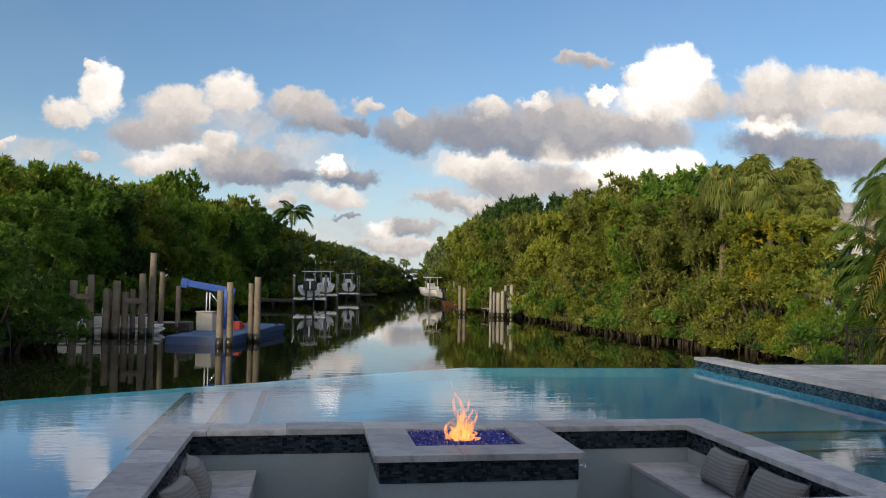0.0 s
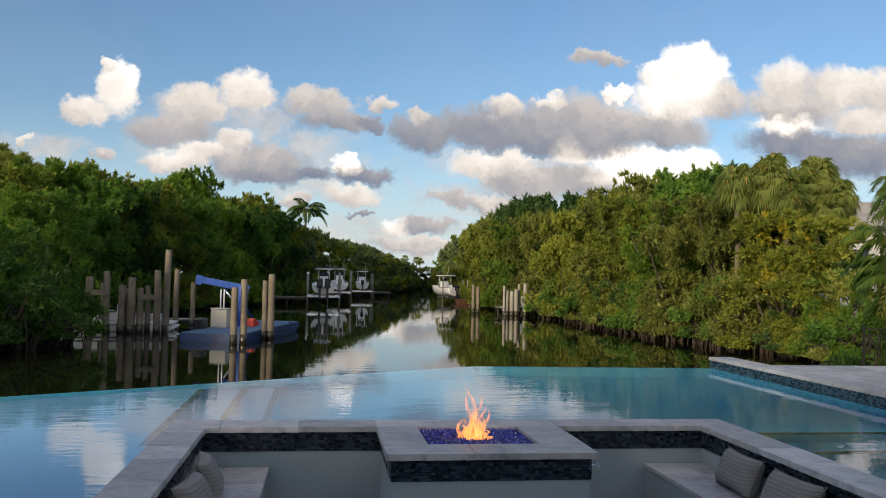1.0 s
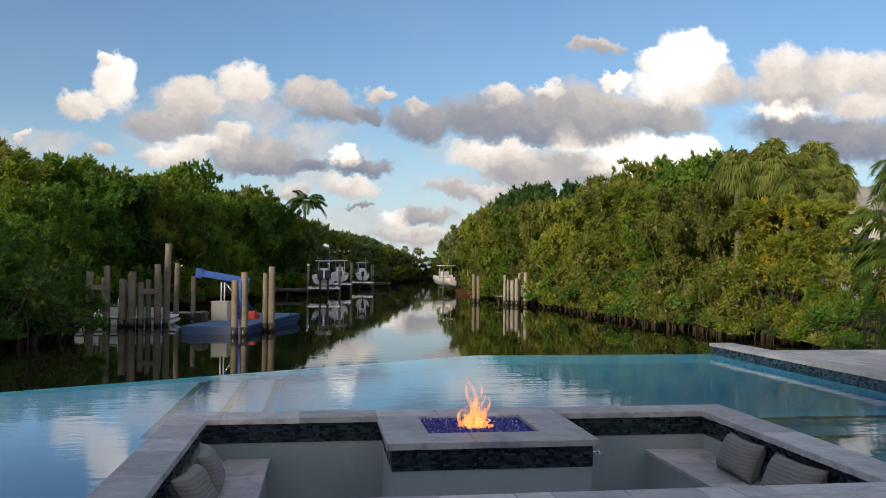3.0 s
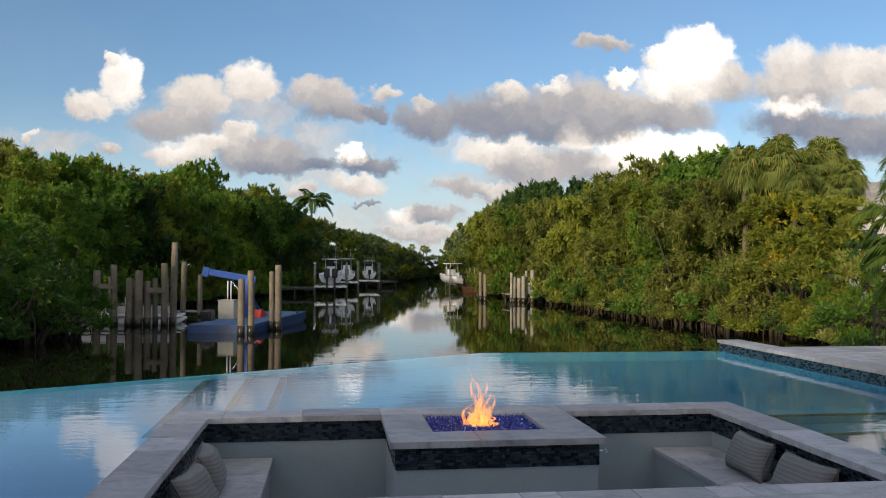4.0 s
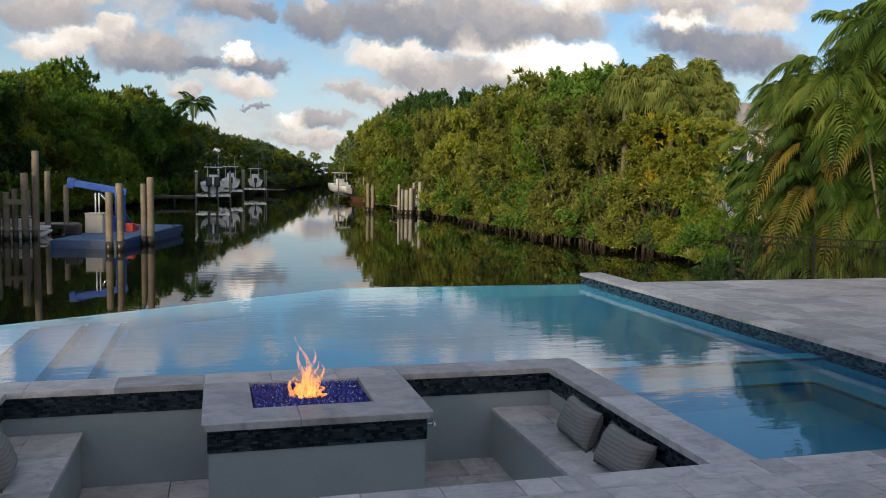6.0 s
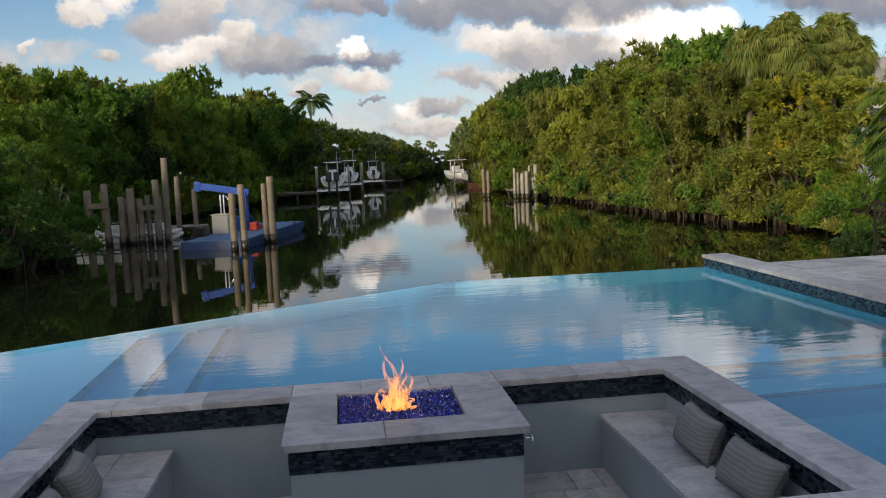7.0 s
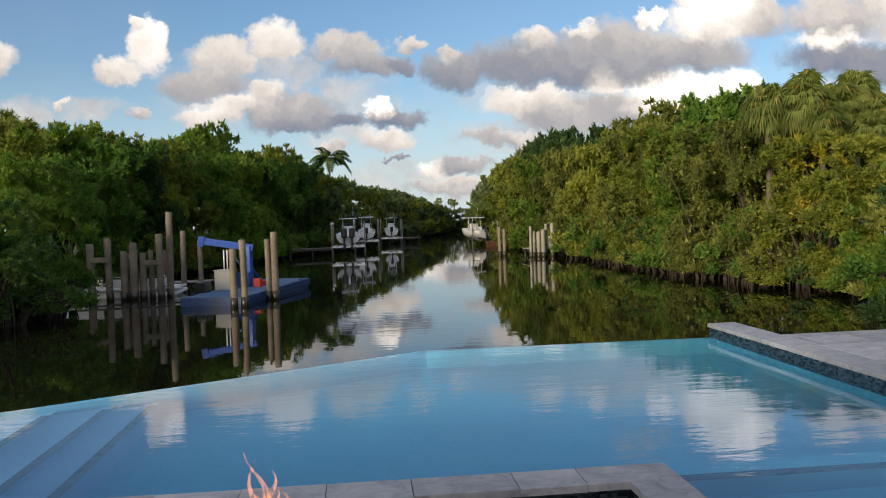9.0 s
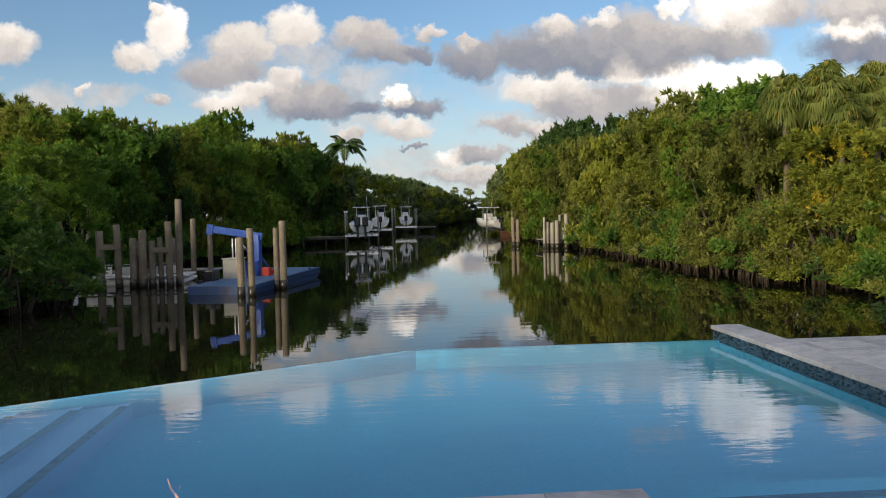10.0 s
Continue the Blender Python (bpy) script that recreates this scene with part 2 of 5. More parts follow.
M = {}
M["travertine"] = make_travertine("silver_travertine", 1.14)
M["stucco"] = speckled("grey_stucco", (0.245, 0.295, 0.325), (0.28, 0.33, 0.36), 1.5, 0.85, 140.0, 0.10, 0.003)
M["grout"] = speckled("grout", (0.17, 0.165, 0.16), (0.25, 0.245, 0.24), 3.0, 0.9, 90.0, 0.2)
M["tile_back"] = speckled("dark_grout", (0.018, 0.02, 0.023), (0.03, 0.033, 0.036), 6.0, 0.85, 120.0, 0.2)
M["plaster"] = speckled("pool_plaster", (0.058, 0.360, 0.600), (0.070, 0.390, 0.640), 0.8, 0.8, 50.0, 0.08)
# paler copy of the pool plaster; brightness under shallow water put into its colour
M["plaster_lit_shallow"] = speckled("plaster_lit_shallow", (0.15, 0.36, 0.64), (0.18, 0.40, 0.68), 0.8, 0.8, 50.0, 0.08)
M["step_tile"] = speckled("step_tile", (0.022, 0.07, 0.14), (0.045, 0.115, 0.20), 6.0, 0.3, 40.0, 0.3)
M["ground"] = speckled("bank_soil", (0.045, 0.036, 0.022), (0.03, 0.045, 0.014), 0.35, 0.95, 6.0, 0.4, 0.03)
M["wood"] = speckled("weathered_piling", (0.125, 0.105, 0.08), (0.21, 0.18, 0.14), 1.3, 0.85, 25.0, 0.35, 0.01)
M["bark"] = speckled("bark", (0.022, 0.016, 0.011), (0.045, 0.034, 0.024), 1.2, 0.9, 18.0, 0.35, 0.02)
M["leaf_mangrove"] = make_leaf("mangrove_leaves", (0.026, 0.066, 0.014), (0.072, 0.148, 0.026), (0.150, 0.235, 0.045))
M["leaf_bright"] = make_leaf("bright_green_leaves", (0.040, 0.080, 0.013), (0.102, 0.172, 0.024), (0.190, 0.265, 0.040))
M["leaf_olive"] = make_leaf("olive_leaves", (0.050, 0.070, 0.012), (0.138, 0.168, 0.026), (0.250, 0.265, 0.046), (0.26, 0.22, 0.04), 0.012)
M["leaf_moss"] = make_leaf("moss_green_leaves", (0.046, 0.062, 0.016), (0.120, 0.142, 0.032), (0.215, 0.228, 0.060), (0.26, 0.22, 0.04), 0.01)
M["leaf_yellow"] = make_leaf("yellowing_leaves", (0.085, 0.095, 0.012), (0.230, 0.215, 0.020), (0.360, 0.300, 0.035), (0.42, 0.30, 0.03), 0.1)
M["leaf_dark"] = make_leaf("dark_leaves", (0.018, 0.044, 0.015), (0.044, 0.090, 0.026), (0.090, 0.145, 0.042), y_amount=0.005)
# distance haze is put into these leaf colours: paler and greyer
M["leaf_hazy"] = make_leaf("haze_tinted_green_leaves", (0.060, 0.088, 0.046), (0.120, 0.158, 0.074), (0.190, 0.225, 0.110), y_amount=0.0)
M["leaf_hazy_dark"] = make_leaf("haze_tinted_dark_leaves", (0.048, 0.072, 0.044), (0.088, 0.122, 0.066), (0.140, 0.175, 0.092), y_amount=0.0)
M["pool_water"] = make_pool_water()
M["canal_water"] = make_canal_water()


def make_mosaic(name="glass_mosaic", mixing=1.0, tones=((0.004, 0.008, 0.014), (0.010, 0.019, 0.029), (0.020, 0.035, 0.050), (0.042, 0.064, 0.080))):
    n = material(name, (0.05, 0.06, 0.07), 0.22)
    g = n.add("ShaderNodeNewGeometry")
    rnd = g.outputs["Random Per Island"]
    col = n.ramp(rnd, list(zip((0.0, 0.45, 0.8, 1.0), tones)))
    n.put(n.b.inputs["Base Color"], n.mix(n.smooth(n.noise(g.outputs["Position"], 60.0).outputs[0], 0.3, 0.8, 0.0, 0.5), col, tones[1]))
    n.put(n.b.inputs["Roughness"], n.smooth(rnd, 0.0, 1.0, 0.18, 0.5))
    return n.mat


M["mosaic"] = make_mosaic()
M["mosaic_blue"] = make_mosaic("blue_glass_mosaic", 1.0, ((0.008, 0.020, 0.036), (0.018, 0.044, 0.075), (0.038, 0.08, 0.125), (0.07, 0.13, 0.175)))


# ---- mesh helpers ----
def mesh_from(name, verts, faces, mat, smooth=False):
    me = bpy.data.meshes.new(name)
    me.from_pydata([tuple(v) for v in verts], [], [tuple(f) for f in faces])
    me.materials.append(mat)
    if smooth:
        me.shade_smooth()
    me.update()
    return me


def part(name, bm, mat, parent=None, label=""):
    me = bpy.data.meshes.new(name)
    bm.to_mesh(me)
    bm.free()
    me.materials.append(mat)
    ob = new(name, me)
    if parent is not None:
        ob.parent = parent
    return tagged(ob, label)


def part_me(name, me, parent=None, label=""):
    ob = new(name, me)
    if parent is not None:
        ob.parent = parent
    return tagged(ob, label)


def thing(name, x, y, z, label, category, group="", rz=0.0):
    ob = new(name)
    ob.empty_display_size = 0.1
    ob.matrix_basis = pose(x, y, z, 0, 0, rz)
    return tagged(ob, label, category, group)


def box(x0, x1, y0, y1, z0, z1, bevel=0.0, bm=None, m=None):
    bm = bm or bmesh.new()
    made = bmesh.ops.create_cube(bm, size=1.0, matrix=Matrix.Translation(((x0 + x1) / 2, (y0 + y1) / 2, (z0 + z1) / 2)) @ Matrix.Diagonal((x1 - x0, y1 - y0, z1 - z0, 1)))
    if m is not None:
        bmesh.ops.transform(bm, matrix=m, verts=made["verts"])
    if bevel:
        edges = list({e for v in made["verts"] for e in v.link_edges})
        bmesh.ops.bevel(bm, geom=edges, offset=bevel, segments=2, affect="EDGES", profile=0.6)
    return bm


def tube(points, radii, sides=8, bm=None, caps=True):
    """A round bar through points, with a radius at each."""
    bm = bm or bmesh.new()
    rings = []
    pts = [Vector(p) for p in points]
    for i, p in enumerate(pts):
        d = (pts[min(i + 1, len(pts) - 1)] - pts[max(i - 1, 0)]).normalized()
        a = d.cross(Vector((0.31, 0.95, 0.05))).normalized()
        if a.length < 0.5:
            a = d.orthogonal().normalized()
        b = d.cross(a)
        r = radii[i] if isinstance(radii, (list, tuple)) else radii
        rings.append([bm.verts.new(p + (a * math.cos(k * math.tau / sides) + b * math.sin(k * math.tau / sides)) * r) for k in range(sides)])
    for r0, r1 in zip(rings, rings[1:]):
        for k in range(sides):
            f = bm.faces.new((r0[k], r0[(k + 1) % sides], r1[(k + 1) % sides], r1[k]))
            f.smooth = True
    if caps:
        bm.faces.new(rings[0][::-1])
        bm.faces.new(rings[-1])
    return bm


def prism(outline, z0, z1, bm=None):
    bm = bm or bmesh.new()
    lo = [bm.verts.new((x, y, z0)) for x, y in outline]
    hi = [bm.verts.new((x, y, z1)) for x, y in outline]
    n = len(outline)
    for i in range(n):
        bm.faces.new((lo[i], lo[(i + 1) % n], hi[(i + 1) % n], hi[i]))
    bm.faces.new(lo[::-1])
    bm.faces.new(hi)
    return bm


# ---- plan, metres ----
WATER_Z, POOL_Z = -1.9, -0.17
PIT = (-1.33, 2.76, -1.28, 1.04)        # inside of the coping, x0 x1 y0 y1
PIT_OUT = (-1.63, 3.08, 1.36)           # outer faces, x0 x1 y1
PIT_FLOOR, BENCH_Z = -0.74, -0.32
DECK_X, DECK_Y, CORNER_Y = 5.98, 6.1, 7.37
POOL_LEFT = -9.5
EDGE = [(DECK_X, 7.2), (2.0, 7.24), (POOL_LEFT, 7.24 - 0.586 * (2.0 - POOL_LEFT))]   # infinity edge, outer line
BANK_L = ([-40, 22, 28, 40, 50, 62, 86, 150, 213, 250], [-17, -16, -14.5, -15.5, -14.5, -11.5, -6.5, 10.5, 24, 29])
BANK_R = ([-40, 6, 12, 16, 25, 31, 39, 50, 64, 78, 100, 150, 213, 250], [12.4, 12.3, 12.0, 15, 20, 19.0, 18.2, 18.6, 18.4, 17.0, 18.4, 23, 30, 33])
TOP_L = ([20, 40, 54, 60, 70, 81, 90, 107, 119, 135, 168, 220, 250], [6.5, 8.0, 9.4, 9.6, 10.3, 11.6, 10.7, 11.3, 9.8, 8.4, 8.3, 7.6, 6.8])   # treetops along the banks
TOP_R = ([20, 32, 40, 50, 56, 62, 68, 75, 84, 112, 142, 200, 250], [6.0, 7.2, 8.6, 8.9, 10.1, 9.8, 10.0, 10.4, 10.8, 12.6, 12.6, 12.8, 9.0])
CANAL_END = 238.0


def edge_y(x):
    return 7.24 - 0.586 * (2.0 - x) if x < 2.0 else 7.24 - 0.01 * (x - 2.0)


def bank_l(y):
    return float(np.interp(y, *BANK_L))


def bank_r(y):
    return float(np.interp(y, *BANK_R))


def ground_z(x, y):
    if y > CANAL_END:
        d = y - CANAL_END
    else:
        d = max(bank_l(y) - x, x - bank_r(y))
    if d < 0.2:
        return -3.2
    rise = min(1.0, max(0.0, (d - 0.2) / 3.0))
    top = -1.15 + 0.35 * noise.noise((x * 0.13, y * 0.13, 0.0)) + min(max(d, 0.0), 40.0) * 0.008
    return -3.2 + (top + 3.2) * rise


def build_ground():
    xs = sorted(set([-2500, -900, -400, -200, -120] + list(range(-80, 100, 2)) + [130, 200, 400, 900, 2500]))
    ys = sorted(set([-900, -300, -100, -50] + list(range(-30, 130, 2)) + list(range(130, 290, 4)) + [300, 340, 420, 600, 1200, 3500]))
    verts = [(x, y, ground_z(x, y)) for y in ys for x in xs]
    w = len(xs)
    faces = [(j * w + i, j * w + i + 1, (j + 1) * w + i + 1, (j + 1) * w + i) for j in range(len(ys) - 1) for i in range(w - 1)]
    tagged(new("ground", mesh_from("ground", verts, faces, M["ground"], True)), "dark leafy soil of the canal banks", "ground", kind="structure")


def build_water():
    bm = bmesh.new()
    vs = [bm.verts.new(v) for v in ((-70, -60, WATER_Z), (75, -60, WATER_Z), (75, 260, WATER_Z), (-70, 260, WATER_Z))]
    bm.faces.new(vs)
    tagged(part("canal_water", bm, M["canal_water"]), "still dark canal water mirroring trees and clouds", "water", kind="structure")
    bm = bmesh.new()
    x0, x1, y1 = PIT_OUT[0] + 0.02, PIT_OUT[1] - 0.02, PIT_OUT[2] - 0.02
    pieces = [[(POOL_LEFT, -1.30), (x0, -1.30), (x0, edge_y(x0)), (POOL_LEFT, edge_y(POOL_LEFT))],
              [(x0, y1), (2.0, y1), (2.0, edge_y(2.0)), (x0, edge_y(x0))],
              [(2.0, y1), (x1, y1), (x1, edge_y(x1)), (2.0, edge_y(2.0))],
              [(x1, -1.30), (DECK_X + 0.02, -1.30), (DECK_X + 0.02, 7.2), (x1, edge_y(x1))]]
    for ring in pieces:
        bm.faces.new([bm.verts.new((x, y, POOL_Z)) for x, y in ring])
    ob = tagged(part("pool_water", bm, M["pool_water"]), "clear still blue pool water level with the infinity edge", "water", kind="structure")
    ob.visible_shadow = False


build_ground()
build_water()


def build_pool():
    """Plaster shell with floor, infinity wall, entry steps and spa."""
    shell = tagged(part("pool_floor", prism([(POOL_LEFT, -1.3), (DECK_X, -1.3), *EDGE], -1.75, -1.45), M["plaster"]), "light blue plastered pool floor", "pool floor", kind="structure")
    for (x0, y0), (x1, y1) in zip(EDGE, EDGE[1:]):
        d = Vector((x1 - x0, y1 - y0, 0))
        a = math.atan2(d.y, d.x)
        m = Matrix.Translation((x0, y0, 0)) @ Matrix.Rotation(a, 4, "Z")
        bm = box(0.0 if x0 > 5 else -0.12, d.length + 0.06, 0.0, 0.11, -3.2, POOL_Z - 0.010, 0.008, m=m)
        tagged(part("infinity_wall", bm, M["plaster"]), "pale spillover wall of the infinity edge", "pool wall", kind="structure")


build_pool()


# ---- paving, fire pit, spa ----
def slab_mesh(w, d, h, seed):
    """A hand-cut paving slab with eased, slightly uneven edges, its top at z 0 and its middle at the origin."""
    rng = random.Random(seed)
    e = 0.003
    def ring(inset, z):
        return [(sx * (w / 2 - inset) + rng.uniform(-0.0015, 0.0015), sy * (d / 2 - inset) + rng.uniform(-0.0015, 0.0015), z) for sx, sy in ((-1, -1), (1, -1), (1, 1), (-1, 1))]
    v = ring(0, -h) + ring(0, -e) + ring(e, 0)
    f = [(3, 2, 1, 0), (8, 9, 10, 11)]
    for k in range(2):
        for i in range(4):
            j = (i + 1) % 4
            f.append((k * 4 + i, k * 4 + j, k * 4 + 4 + j, k * 4 + 4 + i))
    return mesh_from("slab", v, f, M["travertine"])


SLABS = {}


def slab(parent, x0, x1, y0, y1, top, name="paver", h=0.032, joint=0.004):
    w, d = round(x1 - x0 - joint, 3), round(y1 - y0 - joint, 3)
    if (w, d, h) not in SLABS:
        SLABS[(w, d, h)] = slab_mesh(w, d, h, len(SLABS))
    ob = new(name, SLABS[(w, d, h)])
    ob.parent = parent
    ob.location = ((x0 + x1) / 2, (y0 + y1) / 2, top + random.uniform(-0.0012, 0.0012))
    return ob


def pave(parent, x0, x1, y0, y1, top, rows=(0.406, 0.203, 0.406), lengths=(0.406, 0.61, 0.203, 0.61, 0.406), seed=1, along="x", name="paver"):
    """Courses of random-length slabs that fill a rectangle."""
    rng = random.Random(seed)
    a0, a1, b0, b1 = (x0, x1, y0, y1) if along == "x" else (y0, y1, x0, x1)
    b, i = b0, 0
    while b < b1 - 0.02:
        d = min(rows[i % len(rows)], b1 - b)
        if b1 - b - d < 0.06:
            d = b1 - b
        a = a0 - rng.choice((0.0, 0.2, 0.3))
        while a < a1 - 0.01:
            n = rng.choice(lengths)
            s, e = max(a, a0), min(a + n, a1)
            if a1 - e < 0.05:
                e = a1
            if e - s > 0.03:
                if along == "x":
                    slab(parent, s, e, b, b + d, top, name)
                else:
                    slab(parent, b, b + d, s, e, top, name)
            a = e if e >= a1 else a + n
        b += d
        i += 1


def mosaic_band(name, start, along, length, z0, z1, out, parent=None, mat="mosaic"):
    """Little glass bricks in running bond on a strip of dark grout; out: the way that they face."""
    rng = random.Random(int(length * 1000) + int(z0 * 100))
    along, out, start = Vector(along), Vector(out), Vector((start[0], start[1], 0))
    rows = max(3, round((z1 - z0) / 0.021))
    rh = (z1 - z0) / rows
    quads = []
    for r in range(rows):
        za, zb = z0 + r * rh + 0.0012, z0 + (r + 1) * rh - 0.0012
        a = -rng.uniform(0, 0.05)
        while a < length:
            n = rng.choice((0.034, 0.044, 0.05, 0.026))
            s, e = max(0.0, a + 0.0012), min(length, a + n - 0.0012)
            if e - s > 0.006:
                dep = 0.0035 + rng.uniform(0, 0.0025)
                b0, b1 = start + along * s, start + along * e
                f0, f1 = b0 + out * dep, b1 + out * dep
                up = lambda p, z: (p.x, p.y, z)
                c = 0.0012
                fa, fb = f0 + along * c, f1 - along * c
                quads.append((up(fa, za + c), up(fb, za + c), up(fb, zb - c), up(fa, zb - c)))
                quads.append((up(b0, zb), up(fa, zb - c), up(fb, zb - c), up(b1, zb)))
                quads.append((up(b0, za), up(b1, za), up(fb, za + c), up(fa, za + c)))
                quads.append((up(b0, za), up(fa, za + c), up(fa, zb - c), up(b0, zb)))
                quads.append((up(b1, za), up(b1, zb), up(fb, zb - c), up(fb, za + c)))
            a += n
    faces = []
    # join the five faces of each brick into one island
    index, vs = {}, []
    for i in range(0, len(quads), 5):
        index.clear()
        for q in quads[i:i + 5]:
            f = []
            for v in q:
                key = (round(v[0], 5), round(v[1], 5), round(v[2], 5))
                if key not in index:
                    index[key] = len(vs)
                    vs.append(v)
                f.append(index[key])
            faces.append(f)
    ob = tagged(new(name, mesh_from(name, vs, faces, M[mat])), "band of small dark blue-grey glass mosaic bricks", "mosaic tile", kind="stuff")
    if parent is not None:
        ob.parent = parent
        for key in ("category", "label"):
            del ob[key]
    return ob


def build_fire_pit():
    x0, x1, y0, y1 = PIT
    ox0, ox1, oy1 = PIT_OUT
    lip, drop = 0.035, 0.045
    # walls of the sunken pit, from the pool floor up to under the coping
    for nm, bx in (("pit_wall_far", (ox0 + 0.02, ox1 - 0.02, y1 + lip, oy1 - 0.02)), ("pit_wall_left", (ox0 + 0.02, x0 - lip, y0 + 0.02, y1 + lip - 0.002)), ("pit_wall_right", (x1 + lip, ox1 - 0.02, y0 + 0.02, y1 + lip - 0.002))):
        tagged(part(nm, box(*bx, -1.5, -drop), M["stucco"]), "smooth grey stucco wall of the sunken fire pit", "wall", kind="structure")
    tagged(part("pit_wall_front", box(x0 - lip, x1 + lip, y0 - 0.3, y0 - lip, -1.5, -drop), M["stucco"]), "smooth grey stucco wall of the sunken fire pit", "wall", kind="structure")
    floor = tagged(part("pit_floor", box(x0 - lip, x1 + lip, y0 - lip, y1 + lip, PIT_FLOOR - 0.3, PIT_FLOOR - 0.034), M["grout"]), "grey travertine floor of the sunken seating pit", "floor", kind="structure")
    pave(floor, x0 - lip, x1 + lip, y0 - lip, y1 + lip, PIT_FLOOR, seed=5)
    # coping: slabs in a ring, running over the fire table
    cop = tagged(part("coping", box(ox0 + 0.01, ox1 - 0.01, y1 + 0.05, oy1 - 0.01, -drop - 0.006, -drop + 0.004), M["grout"]), "silver travertine coping round the fire pit", "coping", kind="structure")
    rng = random.Random(9)
    def run(a0, a1, b0, b1, along):
        a = a0
        while a < a1 - 0.01:
            n = rng.choice((0.61, 0.5, 0.61, 0.4))
            e = a1 if a1 - a - n < 0.2 else a + n
            if along == "x":
                slab(cop, a, e, b0, b1, 0.0, "coping_slab", 0.045, 0.003)
            else:
                slab(cop, b0, b1, a, e, 0.0, "coping_slab", 0.045, 0.003)
            a = e
    run(ox0, 0.0, y1, oy1, "x")
    run(0.0, 1.5, y1, oy1, "x")
    run(1.5, ox1, y1, oy1, "x")
    run(y0, y1, ox0, x0, "y")
    run(y0, y1, x1, ox1, "y")
    for nm, st, al, ln, o in (("tile_band", (x0 - lip, y1 + lip), (1, 0, 0), 0.04 + lip - x0, (0, -1, 0)), ("tile_band", (1.46, y1 + lip), (1, 0, 0), x1 + lip - 1.46, (0, -1, 0)),
                              ("tile_band", (x0 - lip, y0), (0, 1, 0), y1 + lip - y0, (1, 0, 0)), ("tile_band", (x1 + lip, y0), (0, 1, 0), y1 + lip - y0, (-1, 0, 0))):
        al, o = Vector(al), Vector(o)
        s = Vector((*st, 0)) + o * 0.002
        e = s + al * ln + o * 0.003
        tagged(part("tile_backing", box(min(s.x, e.x), max(s.x, e.x), min(s.y, e.y), max(s.y, e.y), -0.197, -drop - 0.002), M["tile_back"]), "dark grout bed of the tile band", "tile band", kind="structure")
        mosaic_band(nm, (s + o * 0.003)[:2], al, ln, -0.195, -drop - 0.004, o)
    # benches
    for nm, bx0, bx1, f0, f1 in (("pit_bench", x1 - 0.47, x1 + lip, x1 - 0.49, x1 - 0.14), ("pit_bench", x0 - lip, x0 + 0.47, x0 + 0.14, x0 + 0.49)):
        b = thing(nm, 0, 0, 0, "built-in pit bench of grey stucco with a travertine seat", "bench", "benches in the fire pit")
        part("base", box(bx0, bx1, y0 - lip + 0.002, y1 + lip - 0.002, PIT_FLOOR, BENCH_Z - 0.03), M["stucco"], b)
        back0, back1 = (f1, x1 + lip - 0.003) if bx0 > 0 else (x0 - lip + 0.003, f0)
        a = y1 + lip - 0.003
        for n in (0.52, 0.61, 0.61, 0.6):
            e = max(a - n, y0 - lip + 0.002)
            slab(b, f0, f1, e, a, BENCH_Z, "seat_slab", 0.03)
            slab(b, back0, back1, e, a, BENCH_Z - 0.001, "seat_slab", 0.03)
            a = e
    # fire table
    t = thing("fire_table", 0, 0, 0, "stucco fire table with travertine top and dark mosaic band, lit", "fire table")
    part("body", box(0.045, 1.455, 0.045, y1 + lip - 0.004, PIT_FLOOR, -drop - 0.001), M["stucco"], t)
    bowl = (0.33, 1.15, 0.33, 1.02)
    for c in ((0.0, 0.62, 0.0, bowl[2]), (0.62, 1.5, 0.0, bowl[2]), (0.0, bowl[0], bowl[2], y1), (bowl[1], 1.5, bowl[2], y1), (bowl[0], bowl[1], bowl[3], y1)):
        slab(t, *c, 0.001, "top_slab", 0.045, 0.002)
    part("tile_backing", box(0.043, 1.457, 0.0405, 0.0435, -0.197, -drop - 0.001), M["tile_back"], t)
    part("tile_backing", box(0.0405, 0.0435, 0.0437, y1, -0.197, -drop - 0.001), M["tile_back"], t)
    part("tile_backing", box(1.4565, 1.4595, 0.0437, y1, -0.197, -drop - 0.001), M["tile_back"], t)
    mosaic_band("tile_band", (0.0405, 0.0400), (1, 0, 0), 1.419, -0.195, -drop - 0.003, (0, -1, 0), t)
    mosaic_band("tile_band", (0.0400, 0.0437), (0, 1, 0), y1 - 0.05, -0.195, -drop - 0.003, (-1, 0, 0), t)
    mosaic_band("tile_band", (1.4600, 0.0437), (0, 1, 0), y1 - 0.05, -0.195, -drop - 0.003, (1, 0, 0), t)
    tray = box(bowl[0] + 0.003, bowl[1] - 0.003, bowl[2] + 0.003, bowl[3] - 0.003, -0.044, -0.036)
    part("burner_tray", tray, M["black_metal"], t, "black metal burner tray")
    key = tube([(1.46, 0.10, -0.11), (1.52, 0.10, -0.11)], 0.006, 8)
    valve = part("valve_key", key, M["chrome"], t, "chrome gas valve key")
    part("key_grip", tube([(1.522, 0.075, -0.118), (1.528, 0.10, -0.11), (1.522, 0.125, -0.104)], 0.008, 8), M["chrome"], valve)
    # broken blue glass
    rng = np.random.default_rng(3)
    vs, fs = [], []
